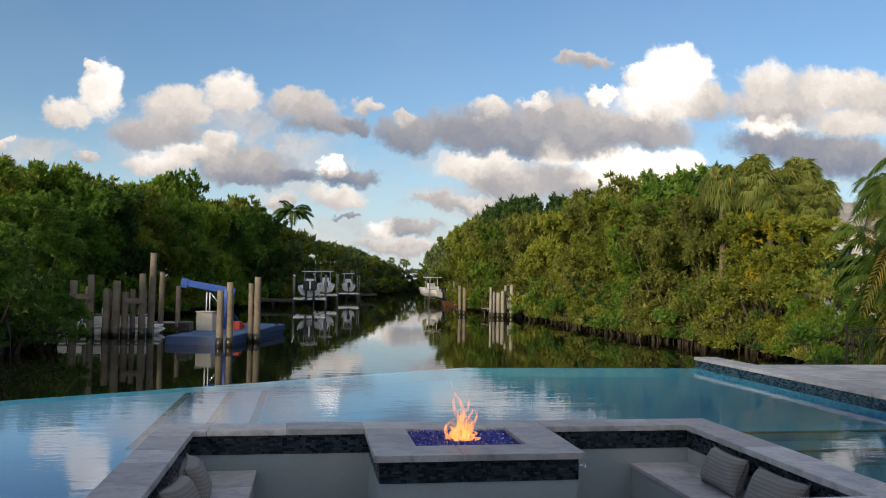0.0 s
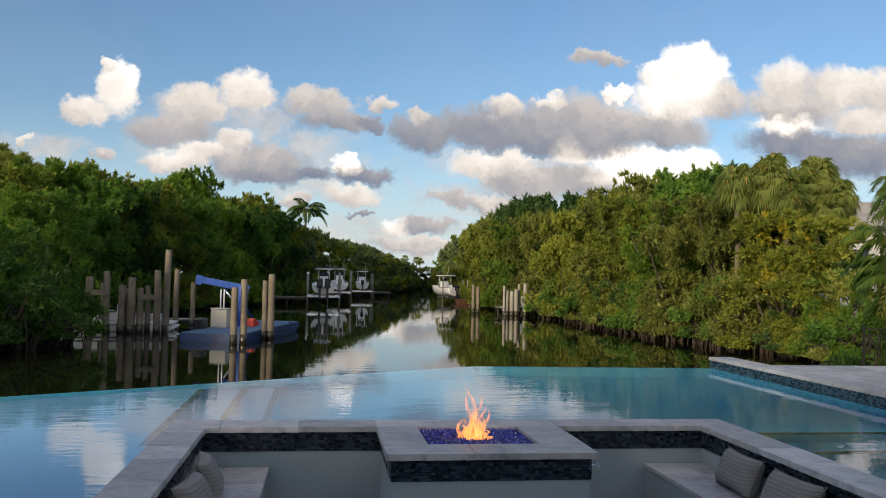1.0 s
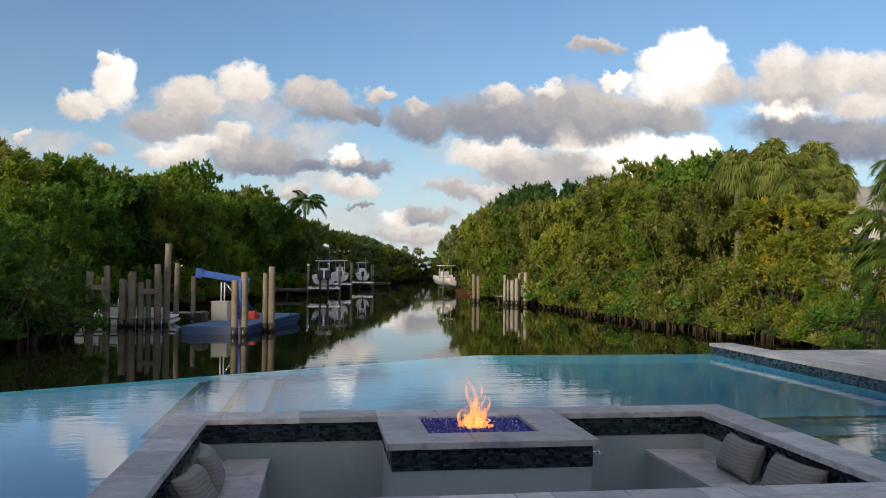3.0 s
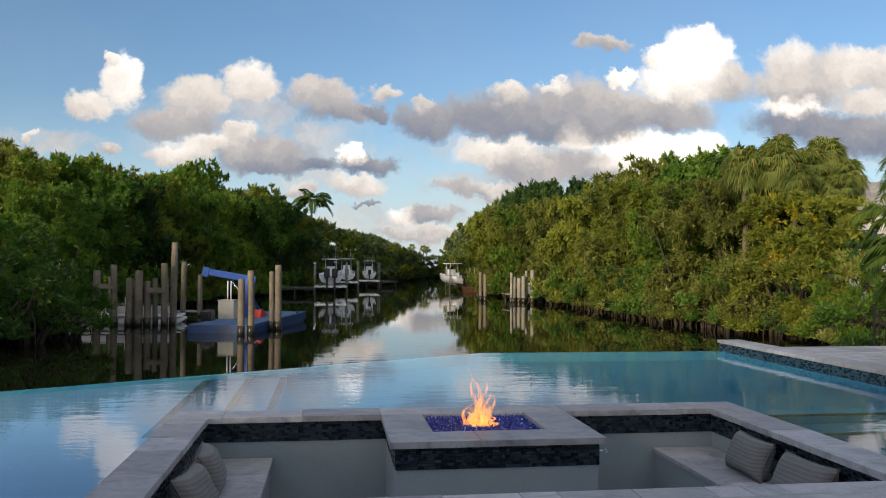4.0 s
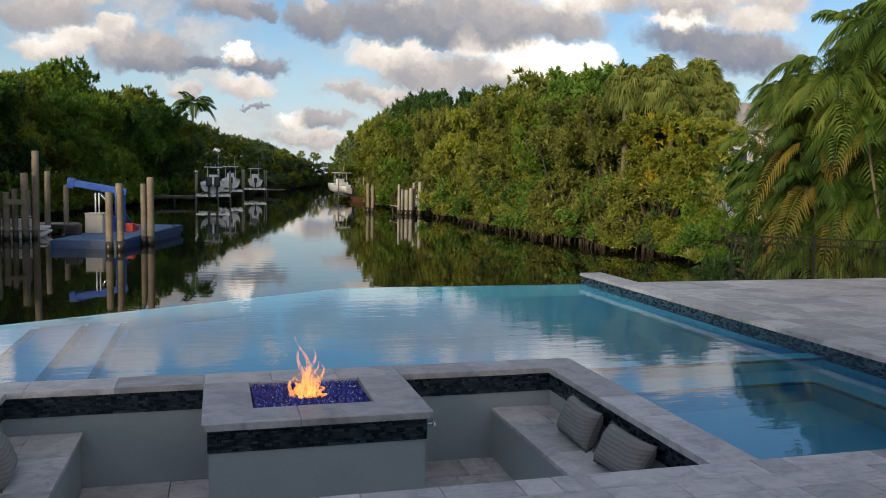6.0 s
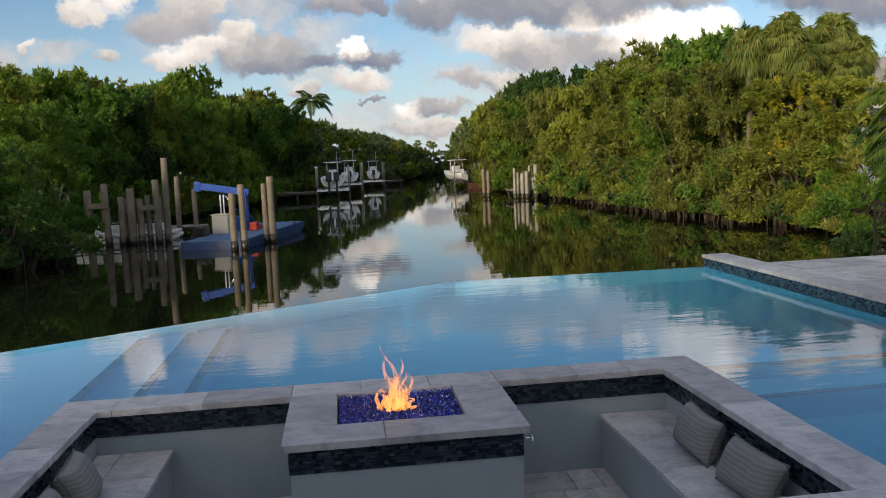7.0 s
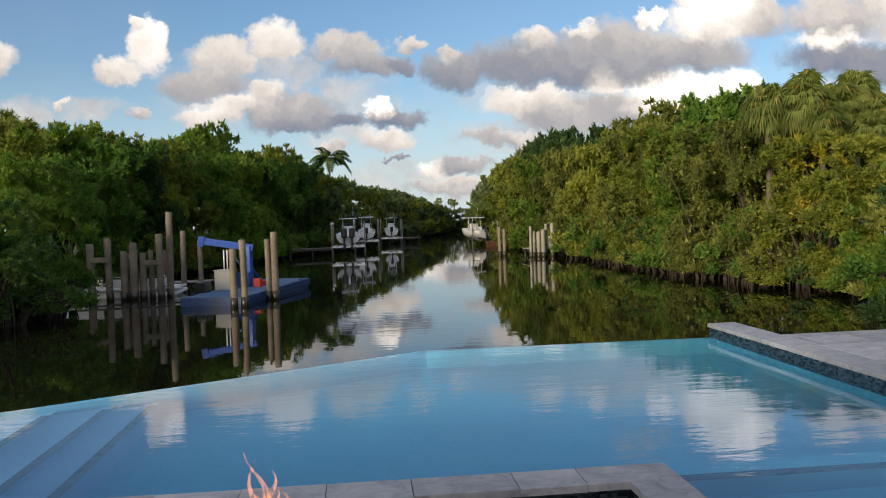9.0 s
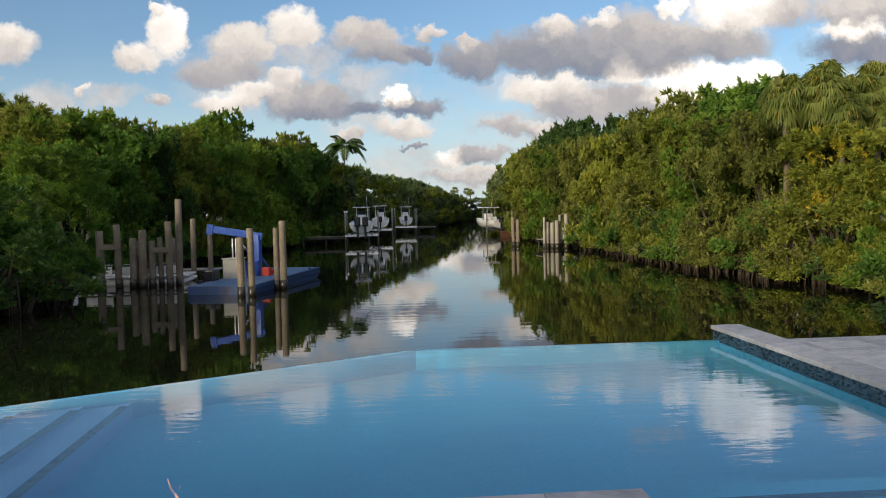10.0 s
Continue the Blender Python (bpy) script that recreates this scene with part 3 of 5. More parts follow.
    for i in range(5200):
        c = np.array([rng.uniform(bowl[0] + 0.012, bowl[1] - 0.012), rng.uniform(bowl[2] + 0.012, bowl[3] - 0.012), -0.028 + rng.uniform(0, 0.016)])
        r = rng.uniform(0.004, 0.009)
        k = len(vs)
        d = rng.normal(0, 1, (4, 3))
        d /= np.linalg.norm(d, axis=1, keepdims=True)
        d = np.array([[0.9, 0.1, -0.5], [-0.5, 0.8, -0.4], [-0.5, -0.8, -0.3], [0.0, 0.1, 0.95]]) + d * 0.45
        vs += [tuple(c + r * q) for q in d]
        fs += [(k, k + 2, k + 1), (k, k + 1, k + 3), (k + 1, k + 2, k + 3), (k + 2, k, k + 3)]
    tagged(new("fire_glass", mesh_from("fire_glass", vs, fs, M["fire_glass"])), "crushed cobalt blue fire glass in the burner", "fire glass", kind="stuff")
    # flames
    fl = thing("flames", 0.72, 0.62, -0.02, "small orange gas flames rising from the blue glass", "fire")
    rng = random.Random(12)
    for i in range(44):
        a, q = rng.uniform(0, math.tau), rng.uniform(0, 1) ** 0.7
        x, y = (0.03 if i < 5 else 0.13) * q * math.cos(a), 0.08 * q * math.sin(a)
        h = (0.24 - 0.17 * q) * rng.uniform(0.45, 1.15) + (0.29 if i < 3 else 0.12 if i < 12 else 0)
        pts, rad = [], []
        lean, swirl = rng.uniform(-0.2, 0.2) - x * 1.6, rng.uniform(0, math.tau)
        for k in range(11):
            f = k / 10
            pts.append((x + lean * h * f * f + (0.006 + 0.03 * f) * math.sin(f * 7 + swirl), y + (0.005 + 0.02 * f) * math.cos(f * 6 + swirl), h * f))
            rad.append((0.002 + 0.015 * math.sin(math.pi * min(1, f * 0.80 + 0.16)) ** 1.2) * (1 - 0.6 * f) * (0.8 + 1.2 * h) * rng.uniform(0.8, 1.2))
        part("flame_tongue", tube(pts, rad, 7), M["flame"], fl)


def cushion(x, y, lean, turn, label, w=0.47, h=0.29, d=0.18):
    """A plump, striped throw cushion that leans back; its foot at the origin."""
    c = thing("throw_cushion", x, y, BENCH_Z, label, "cushion", "striped cushions")
    bm = bmesh.new()
    nx, nz = 22, 14
    grid = {}
    for s in (1, -1):
        for i in range(nx + 1):
            for j in range(nz + 1):
                u, v = i / nx * 2 - 1, j / nz * 2 - 1
                if s == -1 and (i in (0, nx) or j in (0, nz)):
                    grid[(s, i, j)] = grid[(1, i, j)]
                    continue
                pinch = 1 - 0.10 * (1 - u * u) * abs(v) ** 3
                pinch2 = 1 - 0.12 * (1 - v * v) * abs(u) ** 3
                px, pz = u * w / 2 * pinch2, v * h / 2 * pinch
                puff = ((1 - u ** 4) * (1 - v ** 4)) ** 0.55
                wr = 0.008 * noise.noise((u * 3.1 + x, v * 2.7, s * 2.0 + y))
                grid[(s, i, j)] = bm.verts.new((px, s * (d / 2 * puff + (wr if 0 < i < nx and 0 < j < nz else 0)), pz))
    for s in (1, -1):
        for i in range(nx):
            for j in range(nz):
                q = [grid[(s, i, j)], grid[(s, i + 1, j)], grid[(s, i + 1, j + 1)], grid[(s, i, j + 1)]]
                f = bm.faces.new(q if s < 0 else q[::-1])
                f.smooth = True
    m = Matrix.Translation((0, 0, h / 2 * math.cos(radians(lean)) + 0.045)) @ Matrix.Rotation(radians(turn), 4, "Z") @ Matrix.Rotation(radians(lean), 4, "X")
    bmesh.ops.transform(bm, matrix=m, verts=bm.verts[:])
    lo = min(v.co.z for v in bm.verts)
    bmesh.ops.translate(bm, verts=bm.verts[:], vec=(0, 0, -lo))
    part("cover", bm, M["cushion"], c)
    ring = []
    for k in range(48):
        a = k / 48 * 4
        e, f = int(a), (a % 1) * 2 - 1
        u, v = ((f, 1), (1, -f), (-f, -1), (-1, f))[e]
        px = u * w / 2 * (1 - 0.12 * (1 - v * v) * abs(u) ** 3)
        pz = v * h / 2 * (1 - 0.10 * (1 - u * u) * abs(v) ** 3)
        ring.append(m @ Vector((px, 0, pz)) - Vector((0, 0, lo)))
    part("piping", tube(ring + [ring[0]], 0.005, 5, caps=False), M["cushion_edge"], c, "darker grey piped edge")
    return c


def build_patio():
    x0, x1, y0, y1 = PIT
    base = tagged(part("patio", box(-14, 14, -9.5, y0 - 0.31, -3.2, -0.034), M["grout"]), "grey travertine paved patio", "patio", kind="structure")
    pave(base, -4.0, 6.4, y0 - 1.83, y0, 0.0, seed=2)
    tagged(part("patio_rim_left", box(-14, x0 - 0.036, y0 - 0.31, y0 - 0.02, -3.2, -0.035), M["plaster"]), "plastered pool wall under the patio edge", "pool wall", kind="structure")
    tagged(part("patio_rim_right", box(x1 + 0.036, 14, y0 - 0.31, y0 - 0.02, -3.2, -0.035), M["plaster"]), "plastered pool wall under the patio edge", "pool wall", kind="structure")
    wide = [("patio_paving_rear", (-14, 14, -9.5, y0 - 1.83)), ("patio_paving_left", (-14, -4.0, y0 - 1.83, y0)), ("patio_paving_right", (6.4, 14, y0 - 1.83, y0))]
    for nm, r in wide:
        tagged(part(nm, box(*r, -0.0335, -0.0005), M["travertine"]), "grey travertine paving", "paving", kind="structure")
    d = DECK_X
    slab_ = tagged(part("pool_deck", prism([(d + 0.03, y0 - 0.02), (12.0, y0 - 0.02), (12.0, DECK_Y - 0.02), (d + 0.42, DECK_Y - 0.02), (d + 0.42, CORNER_Y - 0.03), (d + 0.03, CORNER_Y - 0.03)], -3.2, -0.034), M["stucco"]), "raised grey travertine pool deck", "deck", kind="structure")
    run = y0
    rng = random.Random(3)
    while run < CORNER_Y - 0.01:
        e = min(run + rng.choice((0.61, 0.5, 0.61)), CORNER_Y)
        if CORNER_Y - e < 0.2:
            e = CORNER_Y
        slab(slab_, d, d + 0.40, run, e, 0.0, "coping_slab", 0.05)
        run = e
    pave(slab_, d + 0.40, 12.0, y0, DECK_Y, 0.0, seed=7)
    tagged(part("deck_tile_backing", box(d + 0.022, d + 0.0295, y0, CORNER_Y - 0.03, -0.34, -0.051), M["tile_back"]), "dark grout bed of the waterline tile", "tile band", kind="structure")
    mosaic_band("waterline_tile", (d + 0.0215, y0), (0, 1, 0), CORNER_Y - 0.03 - y0, -0.335, -0.053, (-1, 0, 0), mat="mosaic_blue")
    mosaic_band("waterline_tile", (d + 0.03, CORNER_Y - 0.03), (1, 0, 0), 0.39, -0.335, -0.053, (0, 1, 0), mat="mosaic_blue")


def build_pool_insides():
    """Entry steps with dark nosing strips, the spa with its weir wall and bench."""
    for k, (xa, xb, z) in enumerate(((POOL_LEFT, -1.84, -0.42), (-1.84, -1.36, -0.58), (-1.36, -0.96, -0.74))):
        out = [(xa, 1.36 if k else -1.3), (xb, 1.36 if k else -1.3), (xb, edge_y(xb) - 0.14), (xa, edge_y(xa) - 0.14)]
        st = tagged(part("pool_step", prism(out, -1.5, z), M["plaster_lit_shallow"]), "submerged plaster entry step with a dark tile nosing", "pool step", kind="structure")
        part("nosing", box(xb - 0.075, xb + 0.004, 1.4, edge_y(xb) - 0.30, z - 0.05, z + 0.004), M["step_tile"], st)
    w = tagged(part("spa_wall", box(PIT_OUT[1] - 0.02, DECK_X + 0.02, 1.60, 1.84, -1.5, POOL_Z - 0.02), M["plaster"]), "low spa wall just under the water", "spa wall", kind="structure")
    part("wall_cap", box(PIT_OUT[1] - 0.02, DECK_X + 0.02, 1.59, 1.62, -0.30, POOL_Z - 0.016), M["step_tile"], w)
    out = [(PIT_OUT[1] - 0.02, 1.16), (5.50, 1.16), (5.50, -1.3), (DECK_X + 0.02, -1.3), (DECK_X + 0.02, 1.60), (PIT_OUT[1] - 0.02, 1.60)]
    bm = prism(out[:2] + [(5.50, 1.60), (PIT_OUT[1] - 0.02, 1.60)], -1.5, -0.74)
    b = tagged(part("spa_bench", bm, M["plaster"]), "submerged plaster spa bench", "spa bench", kind="structure")
    part("bench_side", box(5.50, DECK_X + 0.02, -1.3, 1.60, -1.5, -0.74), M["plaster"], b)
    part("nosing", box(PIT_OUT[1], 5.50, 1.156, 1.21, -0.79, -0.736), M["step_tile"], b)
    part("nosing", box(5.497, 5.55, -1.3, 1.156, -0.79, -0.736), M["step_tile"], b)
    tagged(part("pool_wall_right", box(DECK_X + 0.0, DECK_X + 0.0215, -1.28, 7.1, -1.5, -0.336), M["plaster"]), "plastered pool wall under the waterline tile", "pool wall", kind="structure")


def flame_material():
    n = material("flame", (0, 0, 0), 0.5)
    sepz = n.add("ShaderNodeSeparateXYZ")
    n.put(sepz.inputs[0], n.obj)
    col = n.ramp(n.smooth(sepz.outputs[2], 0.0, 0.30), [(0.0, (1.0, 0.36, 0.09)), (0.45, (1.0, 0.36, 0.13)), (1.0, (1.0, 0.40, 0.24))])
    em = n.add("ShaderNodeEmission")
    n.put(em.inputs[0], col)
    streak = n.noise(n.vec("MULTIPLY", n.obj, (60.0, 60.0, 11.0)), 1.0, 3.0, 0.6, distort=0.6).outputs[0]
    n.put(em.inputs[1], n.math("MULTIPLY", n.smooth(sepz.outputs[2], 0.0, 0.40, 1.45, 0.95), n.smooth(streak, 0.3, 0.7, 0.5, 1.5)))
    tr = n.add("ShaderNodeBsdfTransparent")
    mx = n.add("ShaderNodeMixShader")
    n.put(mx.inputs[0], n.math("MULTIPLY", n.smooth(sepz.outputs[2], 0.02, 0.42, 0.42, 0.30), n.smooth(streak, 0.38, 0.60, 0.05, 1.0)))
    n.put(mx.inputs[1], tr.outputs[0])
    n.put(mx.inputs[2], em.outputs[0])
    n.put(n.out.inputs[0], mx.outputs[0])
    return n.mat


def glass_chip_material():
    n = material("cobalt_glass", (0.02, 0.04, 0.5), 0.08)
    rnd = n.add("ShaderNodeNewGeometry").outputs["Random Per Island"]
    n.put(n.b.inputs["Base Color"], n.ramp(rnd, [(0.0, (0.006, 0.010, 0.11)), (0.6, (0.018, 0.03, 0.36)), (0.9, (0.05, 0.09, 0.65)), (1.0, (0.5, 0.55, 0.85))]))
    n.b.inputs["Specular IOR Level"].default_value = 0.8
    return n.mat


def cushion_material():
    n = material("striped_linen", (0.2, 0.2, 0.2), 0.9)
    sepz = n.add("ShaderNodeSeparateXYZ")
    n.put(sepz.inputs[0], n.obj)
    stripe = n.math("SINE", n.math("MULTIPLY", sepz.outputs[2], 2 * math.pi / 0.026))
    weave = n.noise(n.obj, 220.0, 2.0).outputs[0]
    col = n.mix(n.smooth(stripe, -0.2, 0.6), (0.165, 0.162, 0.162), (0.205, 0.20, 0.198))
    n.put(n.b.inputs["Base Color"], n.mix(1.0, col, n.smooth(weave, 0.3, 0.7, 0.8, 1.1), "MULTIPLY"))
    bump(n, n.math("ADD", stripe, n.math("MULTIPLY", weave, 0.6)), 0.25, 0.003)
    return n.mat


M["white_wall"] = speckled("white_render", (0.66, 0.66, 0.64), (0.74, 0.73, 0.70), 0.8, 0.85, 30.0, 0.08, 0.004)
M["flame"] = flame_material()
M["fire_glass"] = glass_chip_material()
M["cushion"] = cushion_material()
M["cushion_edge"] = speckled("piping", (0.10, 0.10, 0.10), (0.14, 0.14, 0.14), 20.0, 0.9, 200.0, 0.2)
M["black_metal"] = speckled("black_metal", (0.008, 0.008, 0.009), (0.014, 0.014, 0.015), 8.0, 0.8, 80.0, 0.2, 0.001, spec=0.15)
M["chrome"] = speckled("chrome", (0.7, 0.7, 0.72), (0.78, 0.78, 0.8), 8.0, 0.2, 80.0, 0.1, 0.0005, metal=1.0)

build_patio()
build_pool_insides()
build_fire_pit()
cushion(2.63, 0.14, 22, 88, "grey striped throw cushion leaning on the pit wall", w=0.53)
cushion(2.62, -0.55, 26, 93, "grey striped throw cushion leaning on the pit wall", w=0.55)
cushion(-1.20, 0.18, 24, -84, "grey striped throw cushion leaning on the pit wall", w=0.46, h=0.30)
cushion(-1.20, -0.42, 26, -98, "grey striped throw cushion slumped on the pit bench", w=0.46, h=0.30)


def build_shade_wall():
    """The plain, low rear wall of the house that the patio belongs to, unseen behind the camera and added to block the
    sun.
    """
    # height set to shade patio and pool; white bounces skylight back
    tagged(part("house_wall", box(-13.5, 13.5, -9.45, -9.1, -0.1, 4.6), M["white_wall"]), "unseen plain white rendered house wall added behind the patio for shade", "wall", kind="structure")


build_shade_wall()


# ---- trees ----
def tris_mesh(name, co, mat):
    """A mesh of loose triangles from an array of shape (n, 3, 3)."""
    n = len(co)
    me = bpy.data.meshes.new(name)
    me.vertices.add(n * 3)
    me.vertices.foreach_set("co", np.ascontiguousarray(co, dtype=np.float32).ravel())
    me.loops.add(n * 3)
    me.loops.foreach_set("vertex_index", np.arange(n * 3, dtype=np.int32))
    me.polygons.add(n)
    me.polygons.foreach_set("loop_start", np.arange(0, n * 3, 3, dtype=np.int32))
    me.polygons.foreach_set("loop_total", np.full(n, 3, dtype=np.int32))
    me.materials.append(mat)
    me.update(calc_edges=True)
    return me


def unit(v):
    return v / (np.linalg.norm(v, axis=-1, keepdims=True) + 1e-6)


def leaf_tris(rng, at, along, size, slim=0.26):
    """Pointed leaves at the places, growing roughly along the given ways and mostly facing up."""
    n = len(at)
    a = unit(along + rng.normal(0, 0.55, (n, 3)))
    up = np.array([0.0, 0.0, 0.9]) + rng.normal(0, 0.6, (n, 3))
    b = unit(np.cross(a, up))
    s = size * rng.uniform(0.65, 1.4, (n, 1))
    w = b * s * slim * rng.uniform(0.7, 1.3, (n, 1))
    return np.stack([at + w, at + a * s, at - w], axis=1)


def leafy_twigs(rng, clumps, twigs, leaves, leaf, slim, droop=0.1):
    """Twigs that spread from the heart of each clump (x, y, z, radius), leafed along their length."""
    co = []
    for x, y, z, r in clumps:
        k = max(5, int(twigs * min(1.8, (r / 0.6) ** 2)))
        away = np.array([x, y, 0.0]) / (math.hypot(x, y) + 1e-3)
        d = unit(rng.normal(0, 1, (k, 3)) * np.array([1, 1, 0.8]) + away * 0.35 + np.array([0, 0, 0.42]))
        ln = r * rng.uniform(0.55, 1.0, (k, 1)) * np.where(rng.uniform(0, 1, (k, 1)) > 0.86, 1.45, 1.0)
        f = rng.uniform(0.28, 1.0, (k, leaves, 1)) ** 0.8
        at = np.array([x, y, z]) + d[:, None] * ln[:, None] * f
        at[:, :, 2] -= droop * r * f[:, :, 0] ** 2
        at += rng.normal(0, 0.07, at.shape) * r
        along = np.repeat(d[:, None], leaves, axis=1)
        co.append(leaf_tris(rng, at.reshape(-1, 3), along.reshape(-1, 3), leaf, slim))
        v = unit(rng.normal(0, 1, (10, 3)))         # larger leaves that close the heart of the clump
        co.append(leaf_tris(rng, np.array([x, y, z]) + v * r * rng.uniform(0.0, 0.35, (10, 1)), v, r * 0.5, 0.5))
    return np.concatenate(co)


def broadleaf(name, seed, height, spread, n_clumps, twigs, leaves, leaf, mat, low=0.05, wild=0.0, roots=8, slim=0.26, fat=0.112):
    """Template meshes of a bushy tree: limbs, and a crown of leafy twigs that reaches low down."""
    rng = np.random.default_rng(seed)
    clumps, limbs = [], bmesh.new()
    lobes = []
    for i in range(max(8, n_clumps // 5)):      # rounded masses with dark gaps between them
        h = rng.uniform(0.05, 0.24) if low < 0.1 and i % 5 < 2 else rng.uniform(low, 0.95)
        prof = math.sin(math.pi * min(0.97, 0.18 + 0.75 * h)) ** 0.55
        ang = i * 2.399 + rng.uniform(-0.4, 0.4)
        rr = spread * 0.86 * prof * rng.uniform(0.35, 1.0) ** 0.6
        lobes.append((rr * math.cos(ang), rr * math.sin(ang), h * height, height * rng.uniform(0.09, 0.17)))
    for i in range(n_clumps):
        x, y, z, lr = lobes[i % len(lobes)]
        d = unit(rng.normal(0, 1, 3) * np.array([1, 1, 0.75]) + np.array([x, y, 0]) * 0.25 / spread + np.array([0, 0, 0.35])) * lr * rng.uniform(0.45, 1.0)
        r = rng.uniform(0.45, 1.0) * height * fat * (1.1 - 0.3 * z / height)
        clumps.append((x + d[0], y + d[1], max(r * 0.55, z + d[2] - r * 0.5), r))
    for i in range(n_clumps // 4):      # the dense heart of the crown
        ang, q = rng.uniform(0, math.tau), spread * 0.55 * rng.uniform(0.1, 1.0)
        clumps.append((q * math.cos(ang), q * math.sin(ang), height * rng.uniform(low + 0.08, 0.84), height * 0.115))
    for i in range(int(n_clumps * wild)):       # shoots that break the outline of the top
        ang, q = rng.uniform(0, math.tau), rng.uniform(0, 1)
        clumps.append((spread * 0.75 * math.cos(ang) * q, spread * 0.75 * math.sin(ang) * q, height * rng.uniform(0.86, 1.02), height * rng.uniform(0.03, 0.07)))
    for i in range(11):
        c = clumps[i * (n_clumps // 11)]
        s = Vector((rng.normal(0, 0.25), rng.normal(0, 0.25), 0))
        e = Vector(c[:3])
        mid = s.lerp(e, 0.45) + Vector((rng.normal(0, 0.3), rng.normal(0, 0.3), 0.35))
        tube([s - Vector((0, 0, 0.8)), s.lerp(mid, 0.5), mid, e], [0.12, 0.09, 0.06, 0.02], 5, limbs)
    for i in range(roots):     # prop roots
        ang = rng.uniform(0, math.tau)
        o = Vector((math.cos(ang), math.sin(ang), 0))
        rr = spread * rng.uniform(0.3, 0.7)
        tube([o * rr * 0.3 + Vector((0, 0, rng.uniform(0.7, 1.6))), o * rr * 0.75 + Vector((0, 0, 0.6)), o * rr + Vector((0, 0, -1.2))], [0.035, 0.03, 0.022], 4, limbs)
    co = leafy_twigs(rng, clumps, twigs, leaves, leaf, slim)
    co = co[co[:, :, 2].min(axis=1) > 0.22]
    co[:, :, 2] *= height / np.quantile(co[:, :, 2], 0.995)
    crown = tris_mesh(name + "_crown", co, mat)
    trunk = bpy.data.meshes.new(name + "_trunk")
    limbs.to_mesh(trunk)
    limbs.free()
    trunk.materials.append(M["bark"])
    return trunk, crown


def tree(meshes, label, x, y, z, size, turn, name="mangrove_tree", category="tree", group=""):
    t = thing(name, x, y, z, label, category, group, turn)
    part_me("trunk", meshes[0], t)
    part_me("crown", meshes[1], t)
    t.scale = size if isinstance(size, tuple) else (size, size, size)
    return t


